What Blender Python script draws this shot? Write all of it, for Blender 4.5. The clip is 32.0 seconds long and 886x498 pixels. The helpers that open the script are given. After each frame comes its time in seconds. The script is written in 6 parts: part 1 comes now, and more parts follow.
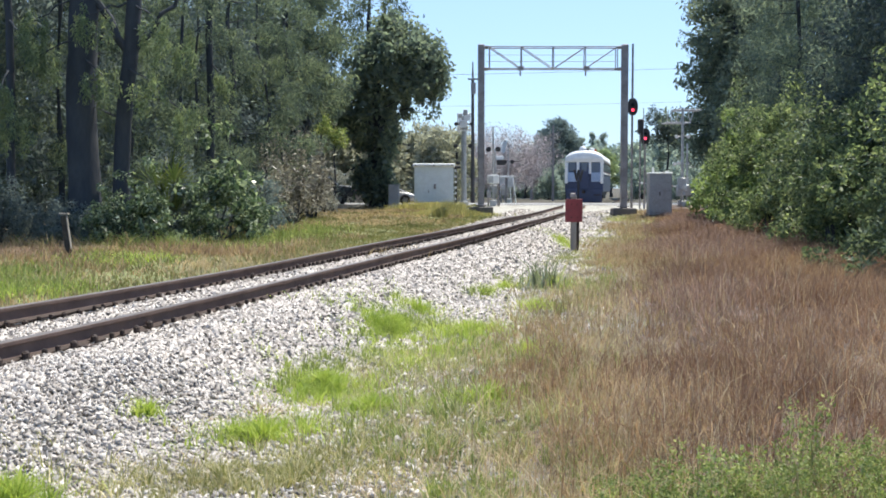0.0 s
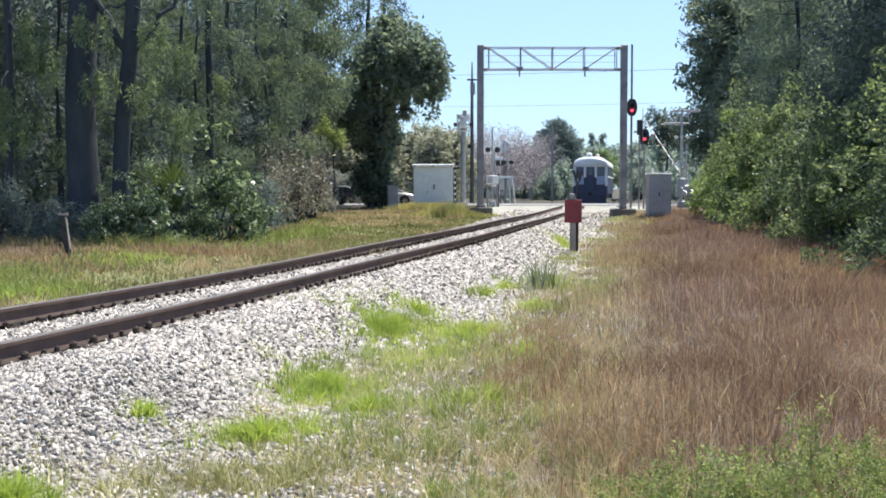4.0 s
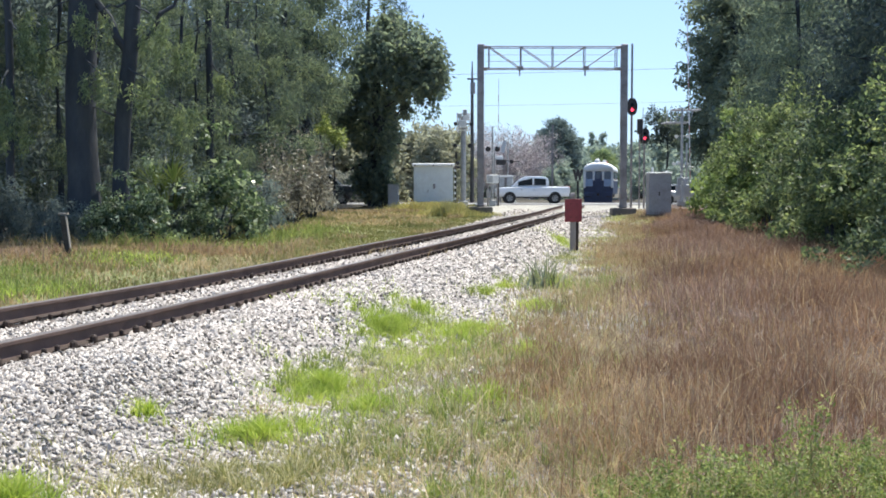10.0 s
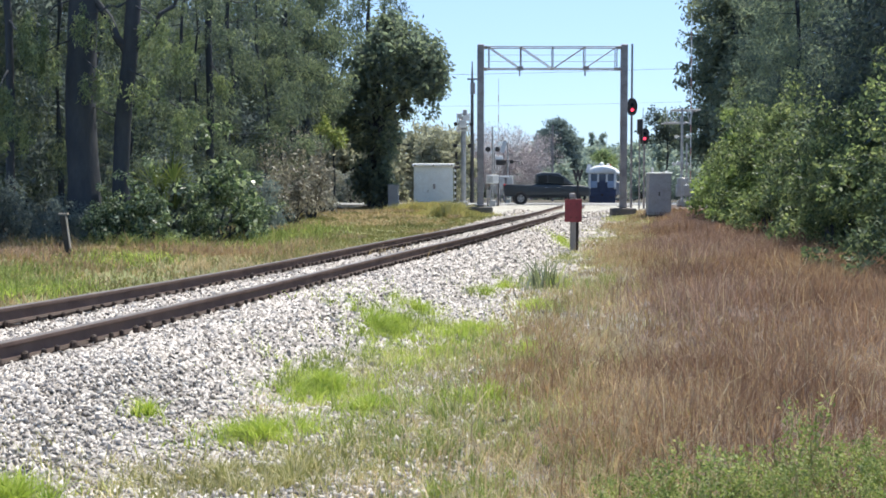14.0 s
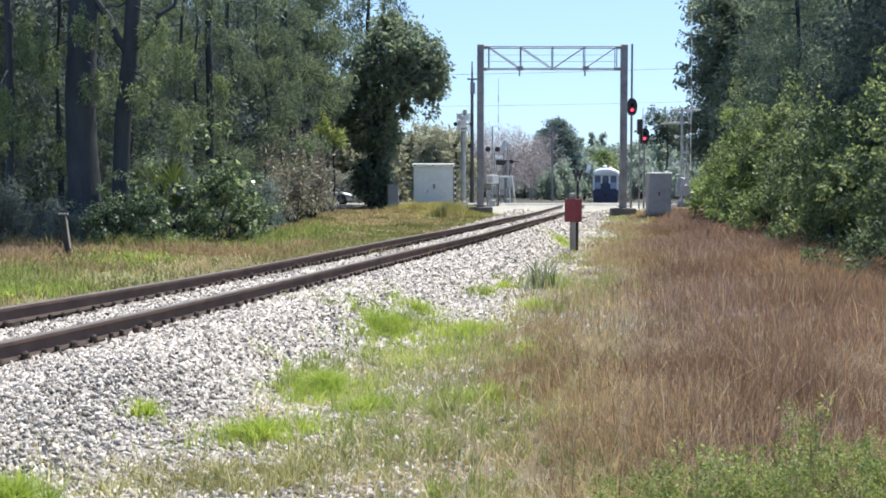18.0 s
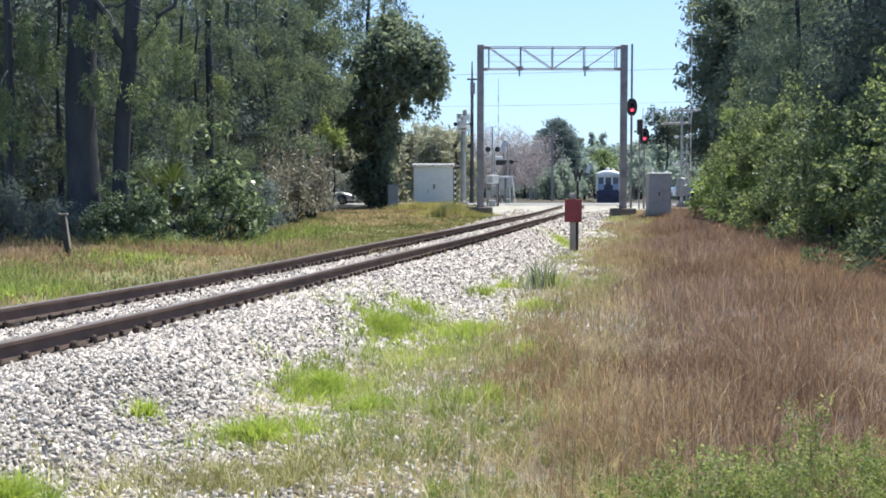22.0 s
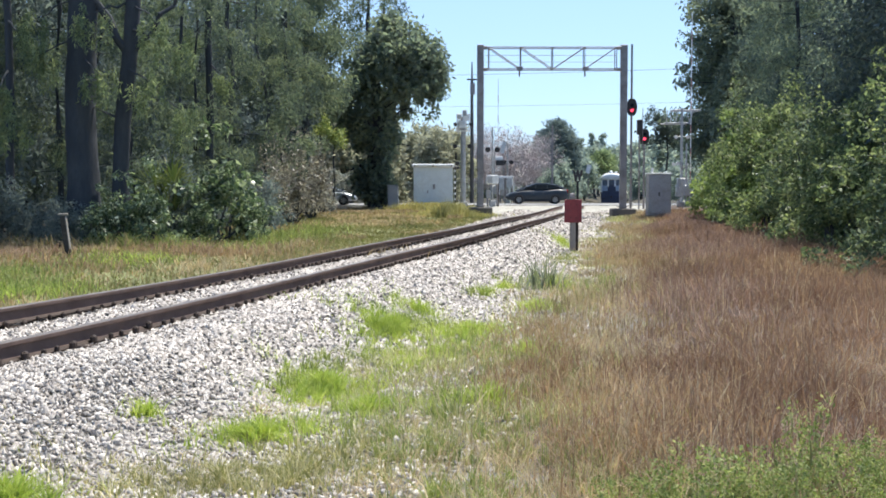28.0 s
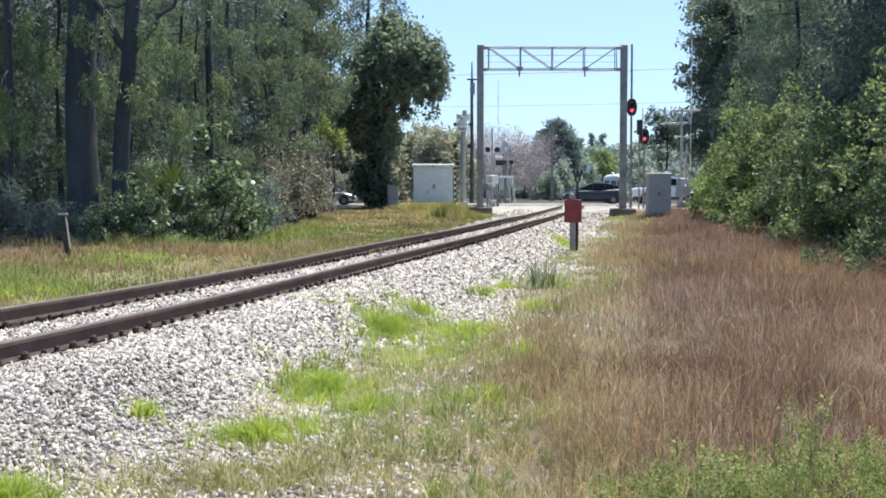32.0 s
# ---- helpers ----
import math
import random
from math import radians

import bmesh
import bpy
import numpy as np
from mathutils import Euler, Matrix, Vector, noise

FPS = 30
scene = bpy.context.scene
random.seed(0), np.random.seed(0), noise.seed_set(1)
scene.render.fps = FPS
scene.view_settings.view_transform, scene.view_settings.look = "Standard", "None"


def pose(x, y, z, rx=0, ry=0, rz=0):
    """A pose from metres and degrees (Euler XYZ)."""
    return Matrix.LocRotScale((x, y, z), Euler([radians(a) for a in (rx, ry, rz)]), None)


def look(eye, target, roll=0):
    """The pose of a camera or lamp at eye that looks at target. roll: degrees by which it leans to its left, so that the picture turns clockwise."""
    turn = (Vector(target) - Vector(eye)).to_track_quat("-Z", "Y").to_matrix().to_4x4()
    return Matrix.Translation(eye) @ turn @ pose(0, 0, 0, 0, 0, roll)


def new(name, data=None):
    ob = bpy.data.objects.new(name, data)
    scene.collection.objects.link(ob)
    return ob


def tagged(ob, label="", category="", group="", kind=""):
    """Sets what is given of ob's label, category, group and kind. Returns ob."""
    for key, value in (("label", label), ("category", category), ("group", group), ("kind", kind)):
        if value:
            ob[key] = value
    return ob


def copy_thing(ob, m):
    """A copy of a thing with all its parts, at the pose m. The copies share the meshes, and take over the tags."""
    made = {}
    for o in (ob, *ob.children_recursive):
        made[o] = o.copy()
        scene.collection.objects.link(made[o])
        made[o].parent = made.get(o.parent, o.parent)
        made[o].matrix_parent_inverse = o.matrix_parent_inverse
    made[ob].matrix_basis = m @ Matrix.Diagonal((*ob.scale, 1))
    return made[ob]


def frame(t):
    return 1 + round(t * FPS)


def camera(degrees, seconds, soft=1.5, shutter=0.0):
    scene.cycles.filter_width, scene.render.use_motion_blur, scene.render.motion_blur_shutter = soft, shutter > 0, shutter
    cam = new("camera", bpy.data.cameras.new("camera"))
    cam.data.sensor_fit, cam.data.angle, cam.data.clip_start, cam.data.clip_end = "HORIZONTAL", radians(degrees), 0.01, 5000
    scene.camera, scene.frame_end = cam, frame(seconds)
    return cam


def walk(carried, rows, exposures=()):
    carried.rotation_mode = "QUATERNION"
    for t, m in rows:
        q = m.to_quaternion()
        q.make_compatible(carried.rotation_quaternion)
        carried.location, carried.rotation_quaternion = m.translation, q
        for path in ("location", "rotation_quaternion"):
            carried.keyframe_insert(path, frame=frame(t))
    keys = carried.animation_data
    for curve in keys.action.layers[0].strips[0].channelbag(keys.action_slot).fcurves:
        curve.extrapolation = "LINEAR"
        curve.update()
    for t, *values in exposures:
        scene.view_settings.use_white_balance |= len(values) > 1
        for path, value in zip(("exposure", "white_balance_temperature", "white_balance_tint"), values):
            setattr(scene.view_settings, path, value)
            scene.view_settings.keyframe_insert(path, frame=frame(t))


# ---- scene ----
# Telephoto view along a single railway line towards a level crossing.
EYE = (0.0, 0.0, 1.30)
PITCH = math.degrees(math.atan(108 / 2000.0))
cam = camera(42.82, 32.0, soft=1.75)


def aim(yaw=0.0, pitch=0.0):
    """The camera's pose: yaw to the right and pitch upwards, in degrees off its rest."""
    return pose(*EYE, 90 - PITCH + pitch, 0, -yaw)


# a hand on the tripod: tiny nudges about the rest pose
PX = math.degrees(1 / 2000.0)
SHAKE = [(0, 1, 0), (0.5, 1, 0), (1.0, 1, 3.5), (1.5, -.5, -1.5), (2, -1, -1.5), (2.5, 1, 0), (3, 0, 0), (3.5, -.3, 1),
         (5.5, .5, 1), (6, 1.3, 0), (6.5, 0, 0), (7, -.5, -2.8), (7.5, -.3, -2), (8, .7, 2), (8.5, 0, -1), (9, -.5, -1.3),
         (9.5, -.5, -1.6), (10, 0, -.3), (11, -.4, -.5), (12, 0, 0), (14, 0, 0), (17, -.2, 0), (20, -.2, 0), (25, -.3, .7), (32, -.5, .7)]
walk(cam, [(t, aim(-dx * PX, dy * PX)) for t, dx, dy in SHAKE])

# ---- world, sun ----
SUN_AZ, SUN_EL = 42.0, 66.0
world = bpy.data.worlds.new("sky")
scene.world = world
world.use_nodes = True
sky = world.node_tree.nodes.new("ShaderNodeTexSky")
sky.sky_type, sky.sun_disc = "NISHITA", False
sky.sun_elevation, sky.sun_rotation = radians(SUN_EL), radians(SUN_AZ)
sky.air_density, sky.dust_density, sky.ozone_density = 1.0, 0.35, 2.0
bg = world.node_tree.nodes["Background"]
bg.inputs[1].default_value = 0.30
tint = world.node_tree.nodes.new("ShaderNodeMix")
tint.data_type, tint.blend_type = "RGBA", "MULTIPLY"
tint.inputs[0].default_value, tint.inputs[7].default_value = 1.0, (0.572, 0.742, 0.985, 1)
soft_sky = world.node_tree.nodes.new("ShaderNodeGamma")
soft_sky.inputs[1].default_value = 0.5
world.node_tree.links.new(sky.outputs[0], soft_sky.inputs[0])
world.node_tree.links.new(soft_sky.outputs[0], tint.inputs[6])
world.node_tree.links.new(tint.outputs[2], bg.inputs[0])
sun = new("sun", bpy.data.lights.new("sun", "SUN"))
sun.data.energy, sun.data.angle, sun.data.color = 4.6, radians(0.53), (1.0, 0.95, 0.86)
sa, se = radians(SUN_AZ), radians(SUN_EL)
sun.matrix_world = look((60 * math.sin(sa) * math.cos(se), 60 * math.cos(sa) * math.cos(se), 60 * math.sin(se)), (0, 0, 0))
scene.view_settings.exposure = 0.8


# ---- materials ----
def base_mat(name):
    m = bpy.data.materials.new(name)
    m.use_nodes = True
    nt = m.node_tree
    return m, nt, nt.nodes["Principled BSDF"]


def ramp(nt, fac, stops):
    r = nt.nodes.new("ShaderNodeValToRGB")
    el = r.color_ramp.elements
    while len(el) < len(stops):
        el.new(0.5)
    for e, (p, c) in zip(el, stops):
        e.position, e.color = p, (*c, 1)
    nt.links.new(fac, r.inputs[0])
    return r.outputs[0]


def noise_tex(nt, scale, detail=4.0, rough=0.6, stretch=None):
    tc = nt.nodes.new("ShaderNodeTexCoord")
    out = tc.outputs["Object"]
    if stretch:
        mp = nt.nodes.new("ShaderNodeMapping")
        mp.inputs["Scale"].default_value = stretch
        nt.links.new(out, mp.inputs[0])
        out = mp.outputs[0]
    n = nt.nodes.new("ShaderNodeTexNoise")
    n.inputs["Scale"].default_value, n.inputs["Detail"].default_value, n.inputs["Roughness"].default_value = scale, detail, rough
    nt.links.new(out, n.inputs["Vector"])
    return n.outputs["Fac"]


def mixed(nt, kind, fac, a, b):
    mx = nt.nodes.new("ShaderNodeMix")
    mx.data_type, mx.blend_type = "RGBA", kind
    for sock, val in ((mx.inputs[0], fac), (mx.inputs[6], a), (mx.inputs[7], b)):
        if isinstance(val, (int, float)):
            sock.default_value = val
        elif isinstance(val, tuple):
            sock.default_value = (*val, 1)
        else:
            nt.links.new(val, sock)
    return mx.outputs[2]


def surface(name, c1, c2, rough=0.6, metal=0.0, scale=3.0, fine=40.0, bump=0.15, stretch=None, dirt=None, coat=0.0, per_object=0.0):
    """A surface of two tones: large patches times fine grain, with relief."""
    m, nt, p = base_mat(name)
    big = noise_tex(nt, scale, 5, 0.62, stretch)
    small = noise_tex(nt, fine, 4, 0.65, stretch)
    col = ramp(nt, big, [(0.32, c1), (0.68, c2)])
    grain = ramp(nt, small, [(0.3, (0.72, 0.72, 0.72)), (0.7, (1.12, 1.12, 1.12))])
    col = mixed(nt, "MULTIPLY", 0.8, col, grain)
    if dirt:
        d = noise_tex(nt, scale * 2.3, 6, 0.7, stretch)
        col = mixed(nt, "MIX", ramp(nt, d, [(0.52, (0, 0, 0)), (0.72, (0.85, 0.85, 0.85))]), col, dirt)
    if per_object:
        oi = nt.nodes.new("ShaderNodeObjectInfo")
        col = mixed(nt, "MULTIPLY", 1.0, col, ramp(nt, oi.outputs["Random"], [(0, (1 - per_object,) * 3), (1, (1 + per_object,) * 3)]))
    nt.links.new(col, p.inputs["Base Color"])
    rr = ramp(nt, small, [(0.2, (max(rough - .12, .03),) * 3), (0.8, (min(rough + .12, 1),) * 3)])
    nt.links.new(rr, p.inputs["Roughness"])
    p.inputs["Metallic"].default_value = metal
    p.inputs["Coat Weight"].default_value = coat
    if bump:
        b = nt.nodes.new("ShaderNodeBump")
        b.inputs["Strength"].default_value, b.inputs["Distance"].default_value = bump, 0.02
        nt.links.new(small, b.inputs["Height"])
        nt.links.new(b.outputs[0], p.inputs["Normal"])
    return m


def leafy(name, c1, c2, c3=None, glow=0.35, rough=0.5, spec=0.3, through_tint=(1.25, 1.35, 0.7), mottle=(0.55, 0.6, 0.6), patch_scale=0.55, peak=(1.25, 1.2, 1.05), band=(0.3, 0.7)):
    """Leaves and blades: each island takes its own tone; some light passes through."""
    m, nt, p = base_mat(name)
    geo = nt.nodes.new("ShaderNodeNewGeometry")
    stops = [(0.0, c1), (1.0, c2)] if c3 is None else [(0.0, c1), (0.55, c2), (1.0, c3)]
    col = ramp(nt, geo.outputs["Random Per Island"], stops)
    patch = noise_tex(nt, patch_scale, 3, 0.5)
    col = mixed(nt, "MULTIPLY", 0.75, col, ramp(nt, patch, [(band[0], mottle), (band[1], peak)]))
    nt.links.new(col, p.inputs["Base Color"])
    p.inputs["Roughness"].default_value = rough
    p.inputs["Specular IOR Level"].default_value = spec
    tr = nt.nodes.new("ShaderNodeBsdfTranslucent")
    nt.links.new(mixed(nt, "MULTIPLY", 1.0, col, through_tint), tr.inputs[0])
    mx = nt.nodes.new("ShaderNodeMixShader")
    mx.inputs[0].default_value = glow
    nt.links.new(p.outputs[0], mx.inputs[1])
    nt.links.new(tr.outputs[0], mx.inputs[2])
    nt.links.new(mx.outputs[0], nt.nodes["Material Output"].inputs[0])
    return m


def lit_mat(name, color, strength):
    m, nt, p = base_mat(name)
    p.inputs["Base Color"].default_value = (*color, 1)
    p.inputs["Emission Color"].default_value = (*color, 1)
    p.inputs["Emission Strength"].default_value = strength
    return m


def glass_mat(name, color=(0.012, 0.016, 0.02), rough=0.08):
    m, nt, p = base_mat(name)
    p.inputs["Base Color"].default_value = (*color, 1)
    p.inputs["Roughness"].default_value = rough
    p.inputs["Specular IOR Level"].default_value = 0.35
    return m


def island_stone(name, stops, rough=0.85):
    m, nt, p = base_mat(name)
    geo = nt.nodes.new("ShaderNodeNewGeometry")
    col = ramp(nt, geo.outputs["Random Per Island"], stops)
    small = noise_tex(nt, 60, 4, 0.7)
    col = mixed(nt, "MULTIPLY", 0.8, col, ramp(nt, small, [(0.3, (0.6, 0.6, 0.6)), (0.7, (1.1, 1.1, 1.1))]))
    nt.links.new(col, p.inputs["Base Color"])
    p.inputs["Roughness"].default_value = rough
    return m


M = {}
M["stone"] = island_stone("ballast_stone", [(0, (0.15, 0.132, 0.118)), (0.25, (0.33, 0.297, 0.265)), (0.6, (0.51, 0.465, 0.42)), (1, (0.68, 0.625, 0.565))])
M["asphalt"] = surface("worn_asphalt", (0.20, 0.195, 0.19), (0.30, 0.295, 0.28), 0.9, scale=0.5, fine=30, bump=0.3)
M["line"] = surface("road_paint", (0.55, 0.55, 0.52), (0.75, 0.75, 0.72), 0.7, scale=4)
M["rust"] = surface("rail_rust", (0.115, 0.072, 0.058), (0.18, 0.118, 0.094), 0.85, 0.0, 2.5, 60, 0.3)
M["worn"] = surface("rail_head", (0.14, 0.12, 0.11), (0.24, 0.21, 0.19), 0.5, 0.6, 3, 70, 0.1, stretch=(8, 0.4, 1))
M["tie"] = surface("creosote_timber", (0.035, 0.028, 0.024), (0.10, 0.085, 0.07), 0.9, 0, 2, 30, 0.5, stretch=(0.5, 6, 6), per_object=0.35)
M["iron"] = surface("rusty_iron", (0.03, 0.022, 0.018), (0.075, 0.05, 0.038), 0.8, 0.3, 6, 60, 0.3)
M["galv"] = surface("galvanised_steel", (0.24, 0.215, 0.215), (0.36, 0.33, 0.325), 0.6, 0.2, 1.5, 40, 0.08, dirt=(0.18, 0.15, 0.14))
M["alu"] = surface("aluminium", (0.38, 0.385, 0.39), (0.52, 0.525, 0.53), 0.5, 0.3, 2.5, 50, 0.05, dirt=(0.30, 0.29, 0.28))
M["cab"] = surface("grey_cabinet_paint", (0.33, 0.32, 0.33), (0.42, 0.41, 0.41), 0.6, 0.1, 1.0, 20, 0.05, dirt=(0.25, 0.23, 0.21))
M["hut"] = surface("pale_steel_panel", (0.70, 0.74, 0.76), (0.80, 0.83, 0.84), 0.55, 0.0, 1.0, 20, 0.03, dirt=(0.62, 0.62, 0.60))
M["white"] = surface("white_paint", (0.72, 0.72, 0.71), (0.84, 0.84, 0.83), 0.45, 0, 2, 30, 0.05)
M["conc"] = surface("concrete", (0.10, 0.088, 0.08), (0.18, 0.16, 0.145), 0.9, 0, 2, 25, 0.4)
# Black raised a little: haze over the far fittings, put into the paint.
M["black"] = surface("hazed_black_paint", (0.026, 0.024, 0.025), (0.05, 0.045, 0.046), 0.6, 0, 3, 40, 0.1)
M["red"] = surface("faded_red_paint", (0.20, 0.026, 0.030), (0.28, 0.044, 0.046), 0.6, 0, 4, 30, 0.1, dirt=(0.15, 0.035, 0.035))
M["wood"] = surface("weathered_post", (0.22, 0.19, 0.165), (0.38, 0.335, 0.29), 0.9, 0, 2, 24, 0.5, stretch=(5, 5, 0.5))
M["pole"] = surface("utility_pole_wood", (0.09, 0.08, 0.075), (0.17, 0.155, 0.14), 0.9, 0, 1, 20, 0.3, stretch=(5, 5, 0.4))
M["bark"] = surface("dark_bark", (0.03, 0.036, 0.046), (0.052, 0.056, 0.062), 0.95, 0, 1.6, 9, 0.6, stretch=(2, 2, 0.6))
M["twig"] = surface("grey_twigs", (0.44, 0.38, 0.37), (0.62, 0.55, 0.53), 0.9, 0, 0.5, 6, 0.2)
M["glass"] = glass_mat("dark_glass", rough=0.22)
# Reflected sky is painted as a grey-blue base colour in the coach panes.
M["t_glass"] = glass_mat("sky_lit_window_glass", (0.10, 0.125, 0.17), 0.12)
M["tyre"] = surface("tyre_rubber", (0.012, 0.012, 0.012), (0.022, 0.022, 0.022), 0.85, 0, 6, 60, 0.1)
M["rim"] = surface("alloy_rim", (0.22, 0.225, 0.235), (0.33, 0.335, 0.345), 0.4, 0.6, 6, 60, 0.02)
M["chrome"] = surface("bright_metal", (0.6, 0.6, 0.62), (0.7, 0.7, 0.72), 0.2, 1.0, 6, 60, 0.02)
M["c_white"] = surface("white_car_paint", (0.74, 0.76, 0.79), (0.80, 0.82, 0.84), 0.3, 0, 1, 60, 0.0, coat=0.6)
M["c_champ"] = surface("champagne_car_paint", (0.44, 0.42, 0.40), (0.50, 0.48, 0.455), 0.32, 0.2, 1, 60, 0.0, coat=0.6)
M["c_navy"] = surface("dark_teal_car_paint", (0.012, 0.021, 0.032), (0.02, 0.032, 0.046), 0.5, 0.0, 1, 60, 0.0, coat=0.12)
M["c_silver"] = surface("silver_car_paint", (0.40, 0.42, 0.44), (0.48, 0.50, 0.52), 0.3, 0.4, 1, 60, 0.0, coat=0.6)
M["t_blue"] = surface("train_blue_paint", (0.024, 0.036, 0.085), (0.038, 0.055, 0.12), 0.45, 0, 1.5, 30, 0.05, dirt=(0.025, 0.03, 0.05))
M["t_pale"] = surface("train_pale_blue_panel", (0.26, 0.34, 0.50), (0.34, 0.42, 0.56), 0.5, 0, 2, 30, 0.05)
M["t_side"] = surface("train_brown_side", (0.06, 0.035, 0.03), (0.12, 0.06, 0.045), 0.6, 0, 1.5, 20, 0.1)
M["red_lens"] = lit_mat("red_signal_light", (1.0, 0.06, 0.12), 1.5)
M["amber"] = surface("orange_lens", (0.45, 0.10, 0.04), (0.55, 0.15, 0.06), 0.3)
M["tail"] = surface("red_tail_lens", (0.30, 0.01, 0.01), (0.40, 0.02, 0.02), 0.25)
M["head"] = surface("clear_lens", (0.7, 0.72, 0.74), (0.8, 0.82, 0.84), 0.15)
# Sharp patch ramp paints sunlit clumps and shaded gaps into the needle colour.
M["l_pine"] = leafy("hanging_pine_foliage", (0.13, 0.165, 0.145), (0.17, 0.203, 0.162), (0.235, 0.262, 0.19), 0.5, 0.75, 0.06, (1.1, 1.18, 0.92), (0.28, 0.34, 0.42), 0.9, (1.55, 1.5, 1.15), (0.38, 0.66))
# Lighter copy of the pine needles, with sunlight put into the colour.
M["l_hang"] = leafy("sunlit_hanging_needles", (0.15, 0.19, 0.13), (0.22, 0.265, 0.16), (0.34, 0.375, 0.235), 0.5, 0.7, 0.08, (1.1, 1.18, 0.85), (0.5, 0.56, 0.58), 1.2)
# Inner pine leaves: raised and blued, painting veiled shade inside the wood.
M["l_inner"] = leafy("hazy_inner_pine_foliage", (0.15, 0.185, 0.20), (0.185, 0.22, 0.225), (0.225, 0.26, 0.245), 0.5, 0.8, 0.05, (1.08, 1.15, 1.05), (0.6, 0.64, 0.68), 0.35)
# The blue cast here is haze over shaded leaves, put into the colour.
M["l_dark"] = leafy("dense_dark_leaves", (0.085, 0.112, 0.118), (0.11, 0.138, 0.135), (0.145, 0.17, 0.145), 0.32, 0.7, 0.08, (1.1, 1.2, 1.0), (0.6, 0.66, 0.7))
M["l_tree"] = leafy("grey_green_tree_leaves", (0.14, 0.175, 0.17), (0.185, 0.22, 0.19), (0.27, 0.295, 0.21), 0.6, 0.7, 0.08, (1.12, 1.2, 0.92), (0.75, 0.8, 0.85), 0.45)
M["l_bush"] = leafy("bright_bush_leaves", (0.10, 0.135, 0.085), (0.165, 0.21, 0.115), (0.40, 0.44, 0.245), 0.48, 0.45, 0.25, (1.12, 1.2, 0.85), (0.4, 0.46, 0.48), 0.6)
# The bright third tone paints glints onto some of the dark leaves.
M["l_shrub"] = leafy("pale_shrub_leaves", (0.075, 0.11, 0.075), (0.13, 0.18, 0.105), (0.52, 0.57, 0.42), 0.42, 0.36, 0.4, (1.12, 1.22, 0.85), (0.45, 0.5, 0.52), 1.0)
M["l_weed"] = leafy("weed_leaves", (0.16, 0.22, 0.075), (0.31, 0.37, 0.135), (0.60, 0.61, 0.33), 0.44, 0.6, 0.15, (1.15, 1.2, 0.8), (0.45, 0.48, 0.45), 4.0)
# Distance haze is painted in: pale, bluish leaf colour for everything far off.
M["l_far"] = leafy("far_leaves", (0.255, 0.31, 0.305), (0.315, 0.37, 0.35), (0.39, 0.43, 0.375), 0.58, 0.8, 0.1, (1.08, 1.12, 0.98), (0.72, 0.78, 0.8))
# Lightened for the haze on the trees just past the road.
M["l_mid"] = leafy("mid_leaves", (0.15, 0.185, 0.168), (0.195, 0.23, 0.186), (0.265, 0.295, 0.21), 0.46, 0.7, 0.08, (1.1, 1.15, 0.9), (0.7, 0.75, 0.78))
M["l_olive"] = leafy("olive_brush_leaves", (0.27, 0.285, 0.24), (0.36, 0.37, 0.305), (0.48, 0.48, 0.405), 0.52, 0.8, 0.1, (1.1, 1.1, 0.95), (0.75, 0.78, 0.78), 0.9)
M["g_brown"] = leafy("dry_brown_grass", (0.185, 0.117, 0.089), (0.275, 0.186, 0.137), (0.39, 0.285, 0.206), 0.42, 0.8, 0.1, (1.08, 1.03, 0.9), (0.44, 0.36, 0.35), 0.32)
M["g_mixed"] = leafy("half_green_grass", (0.23, 0.265, 0.11), (0.38, 0.40, 0.19), (0.68, 0.64, 0.45), 0.44, 0.7, 0.15, (1.1, 1.1, 0.8), (0.62, 0.62, 0.56), 1.3)
M["g_lime"] = leafy("lush_lime_grass", (0.28, 0.37, 0.085), (0.41, 0.51, 0.115), (0.60, 0.63, 0.24), 0.48, 0.6, 0.2, (1.08, 1.1, 0.75), (0.7, 0.74, 0.7), 1.5)
M["g_left"] = leafy("verge_grass", (0.135, 0.155, 0.07), (0.195, 0.205, 0.092), (0.285, 0.27, 0.155), 0.42, 0.7, 0.12, (1.1, 1.05, 0.8), (0.6, 0.6, 0.56), 0.4)
M["g_yellow"] = leafy("yellow_weed_stems", (0.33, 0.33, 0.15), (0.44, 0.42, 0.20), (0.56, 0.51, 0.29), 0.45, 0.7, 0.12, (1.1, 1.05, 0.8), (0.75, 0.76, 0.7), 1.2)
M["g_tan"] = leafy("faded_tan_grass", (0.26, 0.21, 0.13), (0.40, 0.32, 0.215), (0.58, 0.48, 0.35), 0.42, 0.8, 0.1, (1.08, 1.04, 0.88), (0.5, 0.5, 0.42), 0.9)
M["g_spike"] = leafy("grey_green_spiky_leaves", (0.13, 0.15, 0.115), (0.22, 0.24, 0.18), (0.40, 0.42, 0.34), 0.35)
M["g_straw"] = leafy("pale_straw", (0.48, 0.38, 0.25), (0.66, 0.55, 0.39), None, 0.35, 0.8, 0.1, (1.05, 1.0, 0.85))
M["faded"] = surface("faded_boom_red", (0.42, 0.22, 0.20), (0.52, 0.30, 0.27), 0.6)
M["g_fine"] = leafy("fine_grass", (0.19, 0.21, 0.085), (0.40, 0.39, 0.20), (0.70, 0.62, 0.46), 0.42, 0.8, 0.1, (1.1, 1.1, 0.8), (0.6, 0.6, 0.55), 1.6)
M["g_umber"] = leafy("umber_grass", (0.195, 0.135, 0.115), (0.31, 0.225, 0.188), (0.47, 0.36, 0.30), 0.44, 0.8, 0.1, (1.05, 1.0, 0.95), (0.6, 0.55, 0.55), 0.7)
